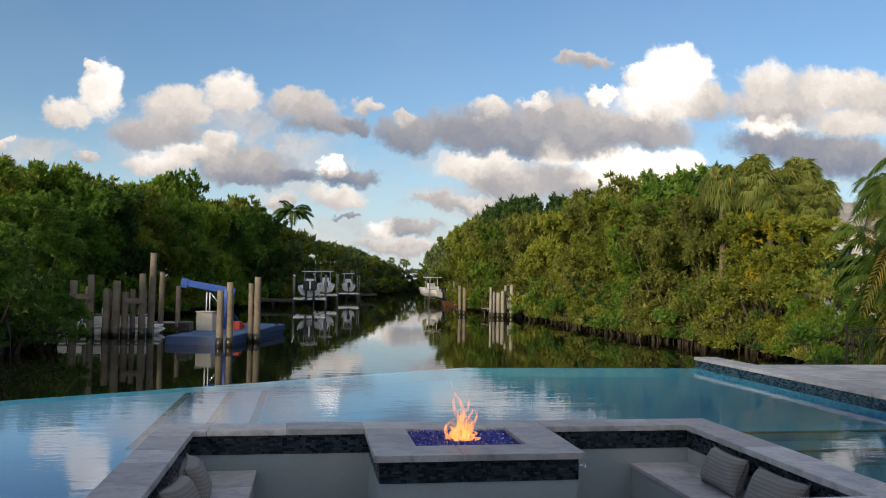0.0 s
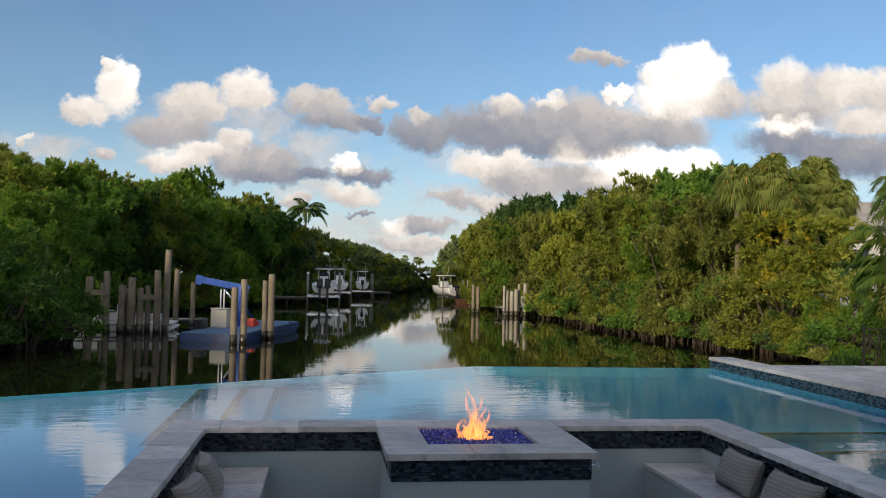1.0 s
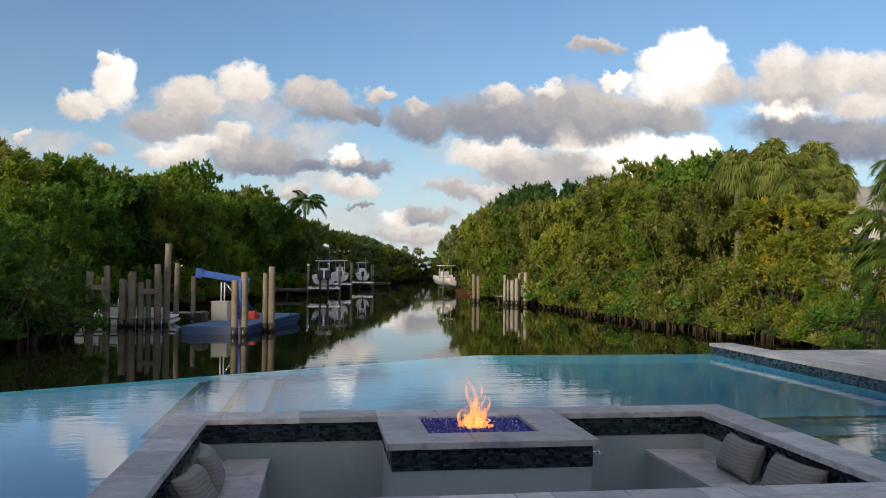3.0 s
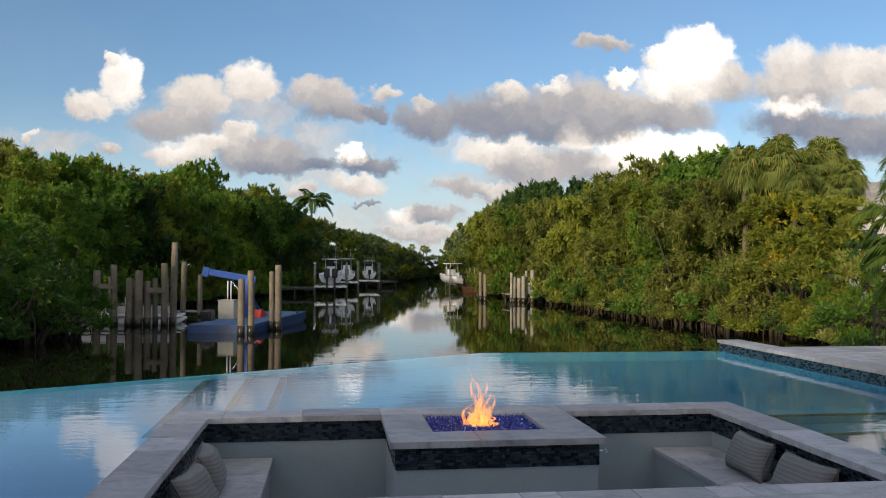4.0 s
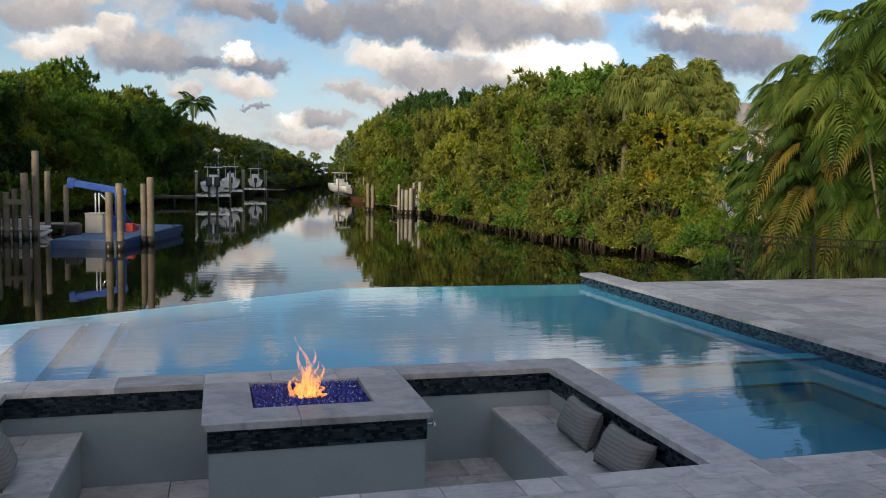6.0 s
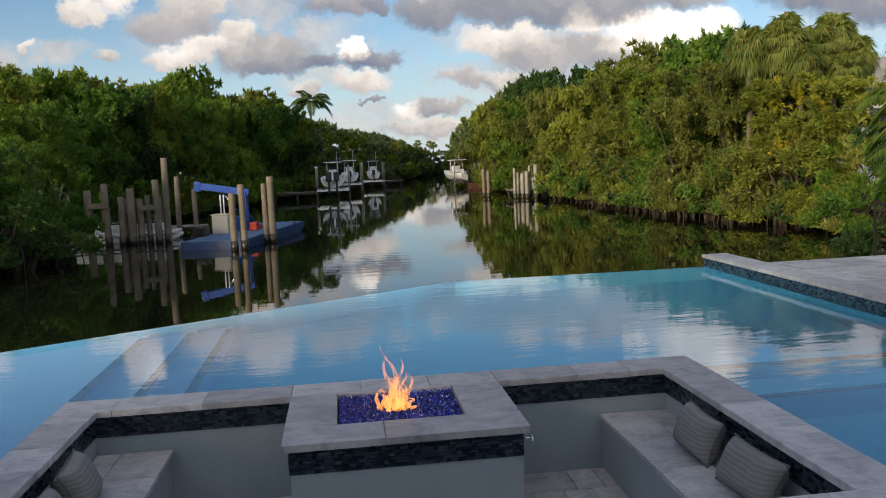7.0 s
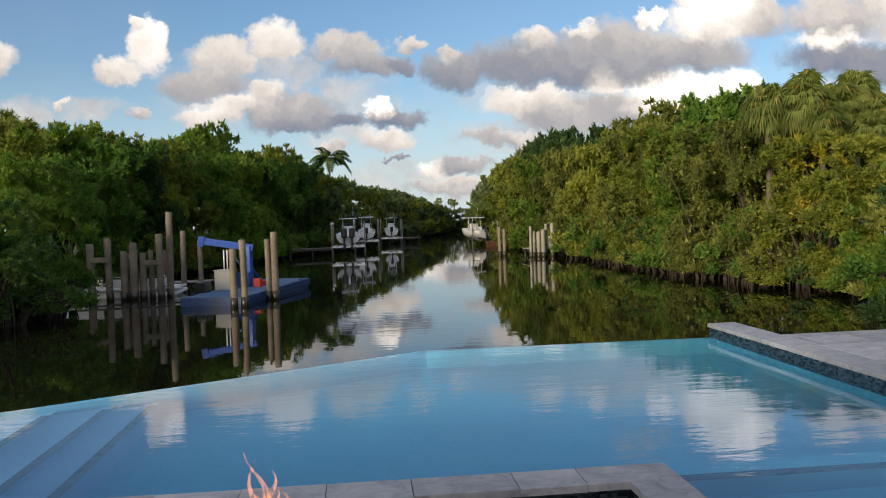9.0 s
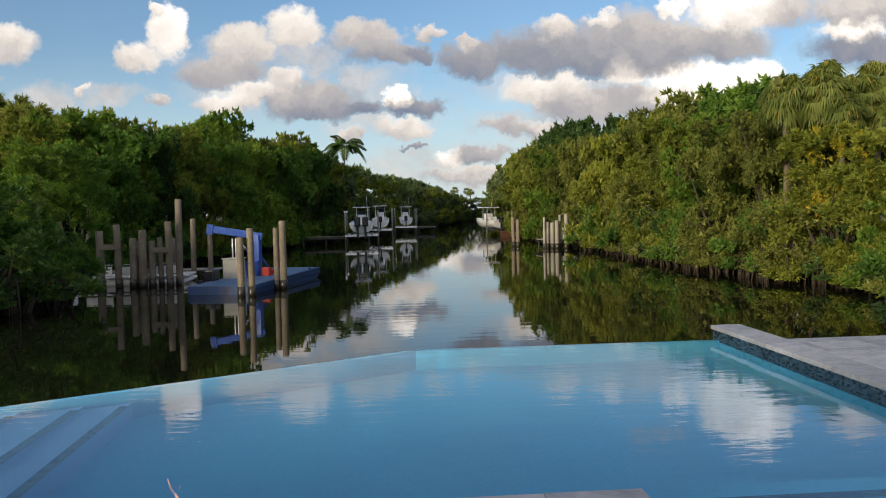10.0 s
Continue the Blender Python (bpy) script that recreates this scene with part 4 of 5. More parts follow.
def plant_banks():
    rng = random.Random(4)
    kinds = {}
    for i, leaf in enumerate(("mangrove", "bright", "olive", "moss", "dark")):
        mat = M["leaf_" + leaf]
        kinds["fine", leaf] = broadleaf("mangrove_" + leaf, 11 + i, 7.5, 3.1, 84, 26, 12, 0.158, mat, wild=0.4)
        kinds["near", leaf] = broadleaf("mangrove_far_" + leaf, 21 + i, 7.5, 3.3, 70, 16, 10, 0.265, mat, wild=0.4)
        kinds["tall", leaf] = broadleaf("tall_" + leaf, 31 + i, 8.0, 3.5, 66, 15, 10, 0.255, mat, low=0.35, wild=0.5)
        # far trees of three kinds take leaves with haze mixed into the colour
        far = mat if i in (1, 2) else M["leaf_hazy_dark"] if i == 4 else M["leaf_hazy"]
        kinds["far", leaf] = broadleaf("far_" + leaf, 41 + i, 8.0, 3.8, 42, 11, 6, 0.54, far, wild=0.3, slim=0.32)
        kinds["shrub", leaf] = broadleaf("shrub_" + leaf, 51 + i, 3.5, 2.3, 42, 20, 11, 0.142, mat, wild=0.2, fat=0.15)
    pick = {-1: ("mangrove", "mangrove", "bright", "mangrove", "olive", "dark"), 1: ("olive", "moss", "olive", "bright", "moss", "olive")}
    for side in (-1, 1):
        group = "trees of the shaded bank" if side < 0 else "trees of the sunlit bank"
        y = 22.0 if side < 0 else 28.0
        row = 0
        while y < 104.0:
            b = bank_l(y) if side < 0 else bank_r(y)
            tops = float(np.interp(y, *(TOP_L if side < 0 else TOP_R)))
            beside_house = side < 0 and y < 46       # low growth in front of the neighbour's house
            leaf = pick[side][(row * 5 + row // 3) % 6]
            s = rng.uniform(0.88, 1.05)
            front = rng.uniform(3.3, 4.1) if beside_house and b + side * 2.2 - 0.8 < -0.39 * (y + 4.1) else tops * rng.uniform(0.62, 0.82)
            tree(kinds["fine" if y < 50 else "near", leaf], "dense leafy mangrove standing at the water's edge", b + side * rng.uniform(1.9, 2.6), y, -1.9, (s, s, (front + 1.9) / 7.5), rng.uniform(0, 360), "mangrove_tree", group=group)
            s = rng.uniform(1.0, 1.15)
            leaf = rng.choice(("dark", "mangrove", "bright", "olive", "olive")) if side < 0 else "dark" if 68 < y < 130 else rng.choice(("olive", "moss", "olive", "mangrove"))
            if (side < 0 and b - 7.1 > -0.405 * (y + 5.6)) or (side > 0 and y > 35):
                tree(kinds["tall", leaf], "tall leafy tree behind the mangroves", b + side * rng.uniform(5.6, 7.0), y + 1.5, -1.5, (s, s, (tops * rng.uniform(0.84, 1.05) + 1.5) / 8.0), rng.uniform(0, 360), "broadleaf_tree", group=group)
            for dy in ((0.3, 2.1) if y < 62 else ()):
                # right-hand mix is darker, putting the shade above the waterline into leaf colour
                leaf = rng.choice(("mangrove", "mangrove", "bright", "dark") if side < 0 else ("mangrove", "moss", "dark", "mangrove"))
                tree(kinds["shrub", leaf], "low mangrove shrub overhanging the water", b + side * rng.uniform(0.2, 0.9), y + dy + rng.uniform(-0.3, 0.3), -1.75, rng.uniform(0.72, 1.0), rng.uniform(0, 360), "mangrove_shrub", "shrub", group=group)
            y += 3.6 if y < 60 else 4.4
            row += 1
        while y < 246.0:
            b = bank_l(y) if side < 0 else bank_r(y)
            tops = float(np.interp(y, *(TOP_L if side < 0 else TOP_R)))
            s = rng.uniform(0.95, 1.1)
            mix = ("dark", "mangrove", "mangrove", "olive") if side < 0 else ("mangrove", "olive", "bright", "olive")
            back = ("dark", "mangrove") if side < 0 or y < 140 else ("mangrove", "olive")
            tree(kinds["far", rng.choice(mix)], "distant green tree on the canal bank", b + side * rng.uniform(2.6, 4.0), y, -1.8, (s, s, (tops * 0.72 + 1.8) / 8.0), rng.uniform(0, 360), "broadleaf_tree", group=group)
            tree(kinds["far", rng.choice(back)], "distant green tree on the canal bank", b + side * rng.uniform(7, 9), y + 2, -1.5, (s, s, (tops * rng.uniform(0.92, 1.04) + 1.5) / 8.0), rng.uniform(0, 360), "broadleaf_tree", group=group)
            y += 5.2
    for y, leaf in ((15.8, "dark"), (18.0, "mangrove"), (20.5, "bright"), (23.0, "moss"), (25.5, "bright")):
        tree(kinds["shrub", leaf], "low mangrove shrub overhanging the water", bank_r(y) + 1.0, y, -1.9, (1.0, 1.0, 1.1), y * 31, "mangrove_shrub", "shrub", group="trees of the sunlit bank")
    # dark leaves on three of these put the bank's shade into the colour
    for x, y, k, leaf in ((-13.4, 26.5, 1.3, "dark"), (-12.2, 28.6, 1.2, "dark"), (-11.4, 30.2, 0.9, "mangrove"), (-14.4, 24.5, 1.3, "dark"), (-13.6, 31.0, 1.15, "mangrove"), (-15.2, 29.0, 1.4, "mangrove"), (-14.0, 34.0, 1.5, "mangrove")):
        tree(kinds["shrub", leaf], "green mangrove shrub leaning over the water", x, y, -1.8, k, x * 50, "mangrove_shrub", "shrub", group="trees of the shaded bank")
    for i in range(12):
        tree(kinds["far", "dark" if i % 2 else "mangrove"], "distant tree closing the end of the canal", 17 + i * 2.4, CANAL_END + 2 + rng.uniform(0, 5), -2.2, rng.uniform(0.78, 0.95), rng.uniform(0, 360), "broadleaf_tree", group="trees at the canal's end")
    # added shrubs in dark leaves, filling the gaps behind the palms with shade
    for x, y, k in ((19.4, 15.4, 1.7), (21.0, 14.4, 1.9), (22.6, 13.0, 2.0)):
        tree(kinds["shrub", "dark"], "dark shrub added to darken the gaps behind the areca palms", x, y, -1.4, k, x * 61, "gap_dark_shrub", "shrub", group="shrubs behind the palms")
    # single trees that stand out
    gold = broadleaf("golden", 71, 4.4, 1.9, 46, 20, 11, 0.15, M["leaf_yellow"], low=0.3, fat=0.13)
    tree(gold, "yellowing shrub below the sabal palms", 21.2, 30.6, -1.4, (1.0, 1.0, 1.38), 40, "golden_shrub", "shrub")
    thin = broadleaf("thin", 72, 8.0, 1.9, 26, 16, 10, 0.20, M["leaf_dark"], low=0.55, wild=0.4, fat=0.08)
    tree(thin, "thin-crowned blue-green tree above the thicket", 24.6, 42.5, -1.4, (1.15, 1.15, 1.27), 10, "slender_tree")
    pine = broadleaf("pine", 73, 11.0, 3.2, 90, 20, 9, 0.34, M["leaf_moss"], low=0.45, wild=0.8, slim=0.10, fat=0.08)
    for x, y, h in ((-31.5, 60, 12.4), (-28.0, 62, 11.7), (-25.0, 61, 10.8), (-22.0, 62, 9.8)):
        tree(pine, "tall feathery grey-green pine behind the house", x, y, -1.2, (1.0, 1.0, (h + 0.6) / 11.0), x * 37, "pine_tree", group="pines behind the house")


plant_banks()


# ---- palms ----
def frond(bm, base, heading, length, rise, fall, leaflets, leaf_len, width, rng, hang=0.5):
    """A feather frond: an arching rib with paired, folded, drooping leaflets."""
    h = Vector((math.cos(heading), math.sin(heading), 0))
    side = Vector((-h.y, h.x, 0))
    def at(f):
        return base + h * (length * (f - 0.12 * f * f)) + Vector((0, 0, rise * f - fall * f * f))
    last = None
    for k in range(9):
        f = k / 8
        p, w = at(f), 0.024 * (1 - 0.8 * f)
        a, b = bm.verts.new(p + side * w), bm.verts.new(p - side * w)
        if last:
            bm.faces.new((last[0], a, b, last[1]))
        last = (a, b)
    for k in range(leaflets):
        f = 0.14 + 0.86 * k / leaflets
        p, d = at(f), (at(f + 0.02) - at(f)).normalized()
        ll = leaf_len * math.sin(math.pi * min(0.95, 0.24 + 0.70 * f)) ** 0.7 * rng.uniform(0.85, 1.1)
        for sgn in (-1, 1):
            o = (side * sgn * 0.9 + d * 0.6 + Vector((0, 0, 0.22))).normalized()
            m, e = p + o * ll * 0.5, p + o * ll + Vector((0, 0, -ll * hang * rng.uniform(0.7, 1.3)))
            vs = [bm.verts.new(p), bm.verts.new(m + d * width), bm.verts.new(e), bm.verts.new(m - d * width)]
            bm.faces.new(vs)


def areca_palm(x, y, z, height, stems, label, seed):
    rng = random.Random(seed)
    t = thing("areca_palm", x, y, z, label, "palm tree", "areca palms by the fence")
    for s in range(stems):
        a, r = rng.uniform(0, math.tau), rng.uniform(0.1, 0.9)
        lean = rng.uniform(0.05, 0.24)
        h = height * (0.04 + 0.80 * (s + 0.5) / stems)
        o = Vector((math.cos(a) * r * 0.7, math.sin(a) * r * 0.7, 0))
        top = o + Vector((math.cos(a) * lean * h, math.sin(a) * lean * h, h))
        part("stem", tube([o - Vector((0, 0, 0.4)), o.lerp(top, 0.5), top], [0.05, 0.045, 0.035], 6), M["palm_stem"], t)
        bm, dry = bmesh.new(), bmesh.new()
        for k in range(11):
            old = rng.random() < 0.09
            frond(dry if old else bm, top, a + k * 2.4 + rng.uniform(-0.4, 0.4), rng.uniform(1.1, 1.9), rng.uniform(0.3, 1.0) if old else rng.uniform(0.9, 2.3), rng.uniform(2.0, 3.0) if old else rng.uniform(1.3, 2.6), 26, 0.66, 0.034, rng, 0.62)
        part("crown", bm, M["areca"], t)
        if len(dry.verts):
            part("dry_fronds", dry, M["areca_dry"], t, "yellow-orange dying fronds")
        else:
            dry.free()
    return t


def fan_palm_meshes(seed, height, fans=34, reach=1.25):
    rng = random.Random(seed)
    trunk = tube([(0, 0, -0.8), (0.06, 0.02, height * 0.5), (0.0, 0.0, height - 1.0)], [0.17, 0.15, 0.16], 8)
    tm = bpy.data.meshes.new("fan_trunk")
    trunk.to_mesh(tm)
    trunk.free()
    tm.materials.append(M["palm_stem"])
    bm = bmesh.new()
    c = Vector((0, 0, height - 1.0))
    for k in range(fans):
        a, up = k * 2.399, rng.uniform(-1.05, 1.2)
        d = Vector((math.cos(a) * math.cos(up), math.sin(a) * math.cos(up), math.sin(up)))
        hub = c + d * reach * rng.uniform(0.55, 0.8)
        side = d.cross(Vector((0, 0, 1))).normalized()
        nrm = side.cross(d)
        s0, s1 = bm.verts.new(c + side * 0.02), bm.verts.new(c - side * 0.02)
        bm.faces.new((s0, bm.verts.new(hub + side * 0.02), bm.verts.new(hub - side * 0.02), s1))
        blades = 20
        for b in range(blades):
            g = (b / (blades - 1) - 0.5) * 3.6
            o = (d * math.cos(g) + side * math.sin(g)).normalized()
            ll = reach * rng.uniform(0.62, 0.85)
            tip = hub + o * ll + Vector((0, 0, -0.55 * ll * rng.uniform(0.4, 1.2))) - nrm * 0.1 * ll
            mid = hub + o * ll * 0.55 + nrm * 0.05
            w = o.cross(nrm).normalized() * 0.05
            bm.faces.new([bm.verts.new(hub), bm.verts.new(mid + w), bm.verts.new(tip), bm.verts.new(mid - w)])
    cm = bpy.data.meshes.new("fan_crown")
    bm.to_mesh(cm)
    bm.free()
    cm.materials.append(M["fan_leaf"])
    return tm, cm


def coconut_palm(x, y, z, height, seed):
    rng = random.Random(seed)
    t = thing("coconut_palm", x, y, z, "tall dark green coconut palm above the trees", "palm tree")
    top = Vector((0.3, 0, height))
    part("trunk", tube([(0, 0, -0.5), (0.05, 0, height * 0.5), top], [0.2, 0.15, 0.12], 8), M["palm_stem"], t)
    bm = bmesh.new()
    for k in range(17):
        frond(bm, top, k * 2.4 + rng.uniform(-0.3, 0.3), rng.uniform(2.8, 3.6), rng.uniform(0.8, 3.2), rng.uniform(1.6, 3.2), 34, 1.0, 0.10, rng, 0.45)
    part("crown", bm, M["leaf_dark"], t)


M["palm_stem"] = speckled("palm_stem", (0.06, 0.052, 0.036), (0.11, 0.095, 0.065), 2.0, 0.8, 22.0, 0.3, 0.01)
M["areca"] = make_leaf("areca_leaves", (0.020, 0.046, 0.010), (0.058, 0.104, 0.018), (0.150, 0.185, 0.036), (0.2, 0.18, 0.04), 0.0)
M["areca_dry"] = make_leaf("areca_dry_leaves", (0.10, 0.09, 0.02), (0.20, 0.16, 0.03), (0.30, 0.21, 0.05), (0.25, 0.10, 0.03), 0.0)
M["fan_leaf"] = make_leaf("fan_leaves", (0.060, 0.085, 0.022), (0.130, 0.165, 0.042), (0.22, 0.245, 0.07), (0.28, 0.20, 0.05), 0.05)

for i, (x, y, h, n) in enumerate(((15.0, 13.2, 6.0, 14), (15.9, 11.5, 7.4, 15), (16.9, 13.0, 8.4, 15), (17.0, 9.8, 8.0, 14), (15.4, 14.8, 6.0, 12), (18.6, 11.6, 8.6, 13), (17.6, 12.4, 10.0, 14), (16.4, 10.6, 9.0, 14), (19.5, 9.6, 10.0, 12), (18.0, 13.6, 9.6, 15), (16.6, 14.4, 8.0, 14), (17.6, 11.0, 6.5, 14))):
    areca_palm(x + 0.95, y, -1.0, h, n, "bushy areca palm with yellowing fronds behind the fence", 50 + i)
fan_meshes = [fan_palm_meshes(61, 9.0, 84, 1.0), fan_palm_meshes(62, 8.7, 84, 1.0)]
for i, (x, y, s) in enumerate(((20.3, 33.2, 0.93), (21.6, 32.6, 0.97), (22.6, 33.6, 1.0), (23.6, 32.8, 0.95), (24.8, 33.4, 0.99), (25.3, 32.4, 0.9), (21.2, 34.5, 0.9), (24.2, 34.6, 0.93), (22.2, 31.8, 0.82), (24.4, 31.6, 0.8))):
    tree(fan_meshes[i % 2], "sabal palm with drooping fan leaves in the bank thicket", x, y, -1.4, (s, s, s * 1.045), i * 67, "sabal_palm", "palm tree", "sabal palms on the bank")
coconut_palm(-3.4, 110.0, -1.4, 12.0, 71)
far_palm = fan_palm_meshes(63, 10.5, 26, 1.3)
for x, y, s in ((25.8, 262, 0.95), (30.3, 266, 0.92), (31.9, 270, 0.9)):
    tree(far_palm, "lone far palm standing over the treetops", x, y, -1.2, (s, s, s), x * 40, "sabal_palm", "palm tree", "far palms")


# ---- fence ----
def build_fence():
    f = thing("metal_fence", 12.16, 12.0, -0.95, "black metal picket fence along the side yard", "fence")
    d = Vector((0.80, -0.60, 0)).normalized()
    n_panels, pl, top = 5, 1.83, 1.26
    post = box(-0.03, 0.03, -0.03, 0.03, -0.4, top + 0.05, 0.004)
    pm = bpy.data.meshes.new("post")
    post.to_mesh(pm); post.free(); pm.materials.append(M["black_metal"])
    pk = box(-0.008, 0.008, -0.008, 0.008, 0.03, top - 0.02)
    km = bpy.data.meshes.new("picket")
    pk.to_mesh(km); pk.free(); km.materials.append(M["black_metal"])
    turn = math.atan2(d.y, d.x)
    for i in range(n_panels + 1):
        o = part_me("post", pm, f)
        o.location, o.rotation_euler = d * pl * i, (0, 0, turn)
    for i in range(n_panels):
        for zz in (0.12, top - 0.2, top - 0.03):
            r = part("rail", box(0.03, pl - 0.03, -0.014, 0.014, zz - 0.016, zz + 0.016, 0.003), M["black_metal"], f)
            r.location, r.rotation_euler = d * pl * i, (0, 0, turn)
        for k in range(1, 16):
            o = part_me("picket", km, f)
            o.location, o.rotation_euler = d * (pl * i + k * pl / 16), (0, 0, turn)


build_fence()


# ---- pilings, docks and boats ----
def piling_mesh(height, radius, seed):
    rng = random.Random(seed)
    lean = rng.uniform(-0.018, 0.018)
    n = 7
    pts = [(lean * height * k / n + rng.uniform(-0.006, 0.006), rng.uniform(-0.006, 0.006), -1.4 + (height + 1.4) * k / n) for k in range(n + 1)]
    bm = tube(pts, [radius * (1.06 - 0.12 * k / n) for k in range(n + 1)], 12)
    bmesh.ops.bevel(bm, geom=[e for e in bm.edges if all(v.co.z > height - 0.01 for v in e.verts)], offset=0.02, segments=1, affect="EDGES")
    return bm


def piling(x, y, top, radius, label, group, seed, mat="wood"):
    p = thing("dock_piling", x, y, WATER_Z, label, "piling", group)
    bm = piling_mesh(top - WATER_Z, radius, seed)
    part("post", bm, M[mat], p)
    part("tide_band", tube([(0, 0, -0.1), (0, 0, 0.42)], [radius * 1.1, radius * 1.085], 12), M["wet_wood"], p, "dark wet band at the waterline")
    return p


M["wet_wood"] = speckled("wet_wood", (0.018, 0.017, 0.013), (0.035, 0.032, 0.022), 4.0, 0.35, 30.0, 0.3, 0.008)
M["white_gel"] = speckled("white_gelcoat", (0.78, 0.79, 0.80), (0.86, 0.86, 0.86), 1.0, 0.25, 30.0, 0.06, 0.001)
M["blue_steel"] = speckled("blue_painted_steel", (0.010, 0.030, 0.105), (0.022, 0.065, 0.19), 1.6, 0.55, 20.0, 0.3, 0.004)
M["blue_deck"] = speckled("worn_blue_deck", (0.045, 0.11, 0.25), (0.10, 0.17, 0.28), 1.1, 0.75, 14.0, 0.35, 0.006)
M["crane_blue"] = speckled("crane_blue", (0.020, 0.075, 0.36), (0.035, 0.11, 0.46), 2.0, 0.45, 20.0, 0.2, 0.002)
M["cream"] = speckled("cream_box", (0.50, 0.47, 0.40), (0.58, 0.54, 0.46), 2.0, 0.6, 25.0, 0.2, 0.002)
M["dock_wood"] = speckled("grey_dock_boards", (0.20, 0.19, 0.17), (0.30, 0.28, 0.25), 1.2, 0.85, 18.0, 0.3, 0.008)
M["dark_rubber"] = speckled("outboard_black", (0.012, 0.013, 0.016), (0.022, 0.023, 0.027), 3.0, 0.3, 30.0, 0.2, 0.001)
M["red_plastic"] = speckled("red_plastic", (0.50, 0.035, 0.02), (0.58, 0.05, 0.03), 3.0, 0.5, 30.0, 0.2, 0.001)
M["rust"] = speckled("rusty_steel", (0.10, 0.042, 0.022), (0.15, 0.065, 0.035), 1.4, 0.85, 18.0, 0.4, 0.006)
M["glass_dark"] = speckled("tinted_glass", (0.02, 0.03, 0.04), (0.03, 0.04, 0.05), 2.0, 0.08, 10.0, 0.1, 0.0005)

PILES = [(-12.34, 38.5, 0.95, 0.19), (-12.6, 42.0, 0.60, 0.13), (-11.52, 38.6, 1.25, 0.17), (-10.76, 38.4, 0.55, 0.18), (-10.66, 38.9, 0.40, 0.14), (-10.26, 38.3, 0.96, 0.20),
         (-9.86, 38.5, 0.40, 0.17), (-9.55, 39.0, 0.55, 0.13), (-9.2, 40.2, 0.48, 0.13), (-8.97, 38.4, 1.35, 0.17), (-8.66, 39.0, 2.45, 0.17), (-8.85, 43.0, 1.45, 0.15), (-7.9, 43.0, 0.70, 0.14)]
for i, (x, y, top, r) in enumerate(PILES):
    piling(x, y, top, r, "weathered grey wooden piling standing in the canal", "pilings of the old dock", 100 + i)
for i, (x, y, top, r) in enumerate(((-4.42, 32.2, 0.64, 0.155), (-4.0, 32.4, 1.01, 0.155), (-3.28, 35.2, 0.96, 0.13), (-2.97, 35.2, 1.28, 0.165))):
    piling(x, y, top, r, "weathered mooring piling beside the blue barge", "pilings beside the barge", 130 + i)
for x0, x1, y, z in ((-12.3, -11.3, 38.4, 0.15), (-9.75, -8.85, 38.25, -0.05)):
    cb = tagged(part("cross_beam", box(x0, x1, y - 0.26, y - 0.18, z - 0.13, z + 0.13, 0.01), M["wood"]), "short weathered timber bolted across two pilings", "timber beam")


def dock(name, x0, x1, y0, y1, top, label, seed=0):
    d = thing(name, 0, 0, 0, label, "dock")
    n = max(4, int((x1 - x0) / 0.45))
    w = (x1 - x0) / n
    bm = box(-w / 2 + 0.01, w / 2 - 0.01, y0, y1, top - 0.05, top)
    me = bpy.data.meshes.new("board")
    bm.to_mesh(me); bm.free(); me.materials.append(M["dock_wood"])
    for i in range(n):
        o = part_me("board", me, d)
        o.location = (x0 + w * (i + 0.5), 0, random.uniform(-0.008, 0.008))
    for yy in (y0 + 0.06, y1 - 0.06):
        part("stringer", box(x0, x1, yy - 0.04, yy + 0.04, top - 0.28, top - 0.06), M["wet_wood"], d)
    k = x0 + 0.3
    while k < x1:
        for yy in (y0 + 0.2, y1 - 0.2):
            part("leg", tube([(k, yy, -3.2), (k, yy, top - 0.06)], 0.10, 8), M["wet_wood"], d)
        k += 2.4
    return d


dock("wooden_dock", -17.5, -7.6, 43.6, 45.2, -1.45, "low grey wooden dock reaching from the mangroves")
dock("wooden_dock", -9.5, -2.0, 85.4, 86.8, -1.0, "grey wooden dock at the boat lifts")
dock("wooden_dock", 15.4, 22.0, 66.5, 69.0, -1.15, "grey wooden dock under overhanging branches")
dock("wooden_dock", 5.0, 10.5, 128, 130.5, -1.0, "far wooden dock with a white post lamp")


def hull_bm(length, beam, depth, sheer=0.25):
    """A planing hull from stern (y 0) to bow, keel at z 0, with a rolled gunwale."""
    bm = bmesh.new()
    rings, n = [], 11
    for i in range(n):
        f = i / (n - 1)
        wid = beam / 2 * (1 - max(0.0, (f - 0.45) / 0.55) ** 2.2 * 0.97)
        keel = depth * 0.75 * max(0.0, (f - 0.6) / 0.4) ** 2
        top = depth + sheer * f * f
        y = f * length
        prof = [(0, keel), (wid * 0.72, keel + (top - keel) * 0.24), (wid * 0.93, keel + (top - keel) * 0.62), (wid, top), (wid * 0.90, top + 0.02), (wid * 0.86, top - 0.22)]
        rings.append([bm.verts.new((s * px, y, pz)) for s, px, pz in [(-1, *q) for q in prof[::-1]] + [(1, *q) for q in prof[1:]]])
    for a, b in zip(rings, rings[1:]):
        for k in range(len(a) - 1):
            f = bm.faces.new((a[k], a[k + 1], b[k + 1], b[k]))
            f.smooth = True
    bm.faces.new(rings[0][::-1])
    floor = [r[0] for r in rings] + [r[-1] for r in rings[::-1]]
    bm.faces.new(floor)
    return bm


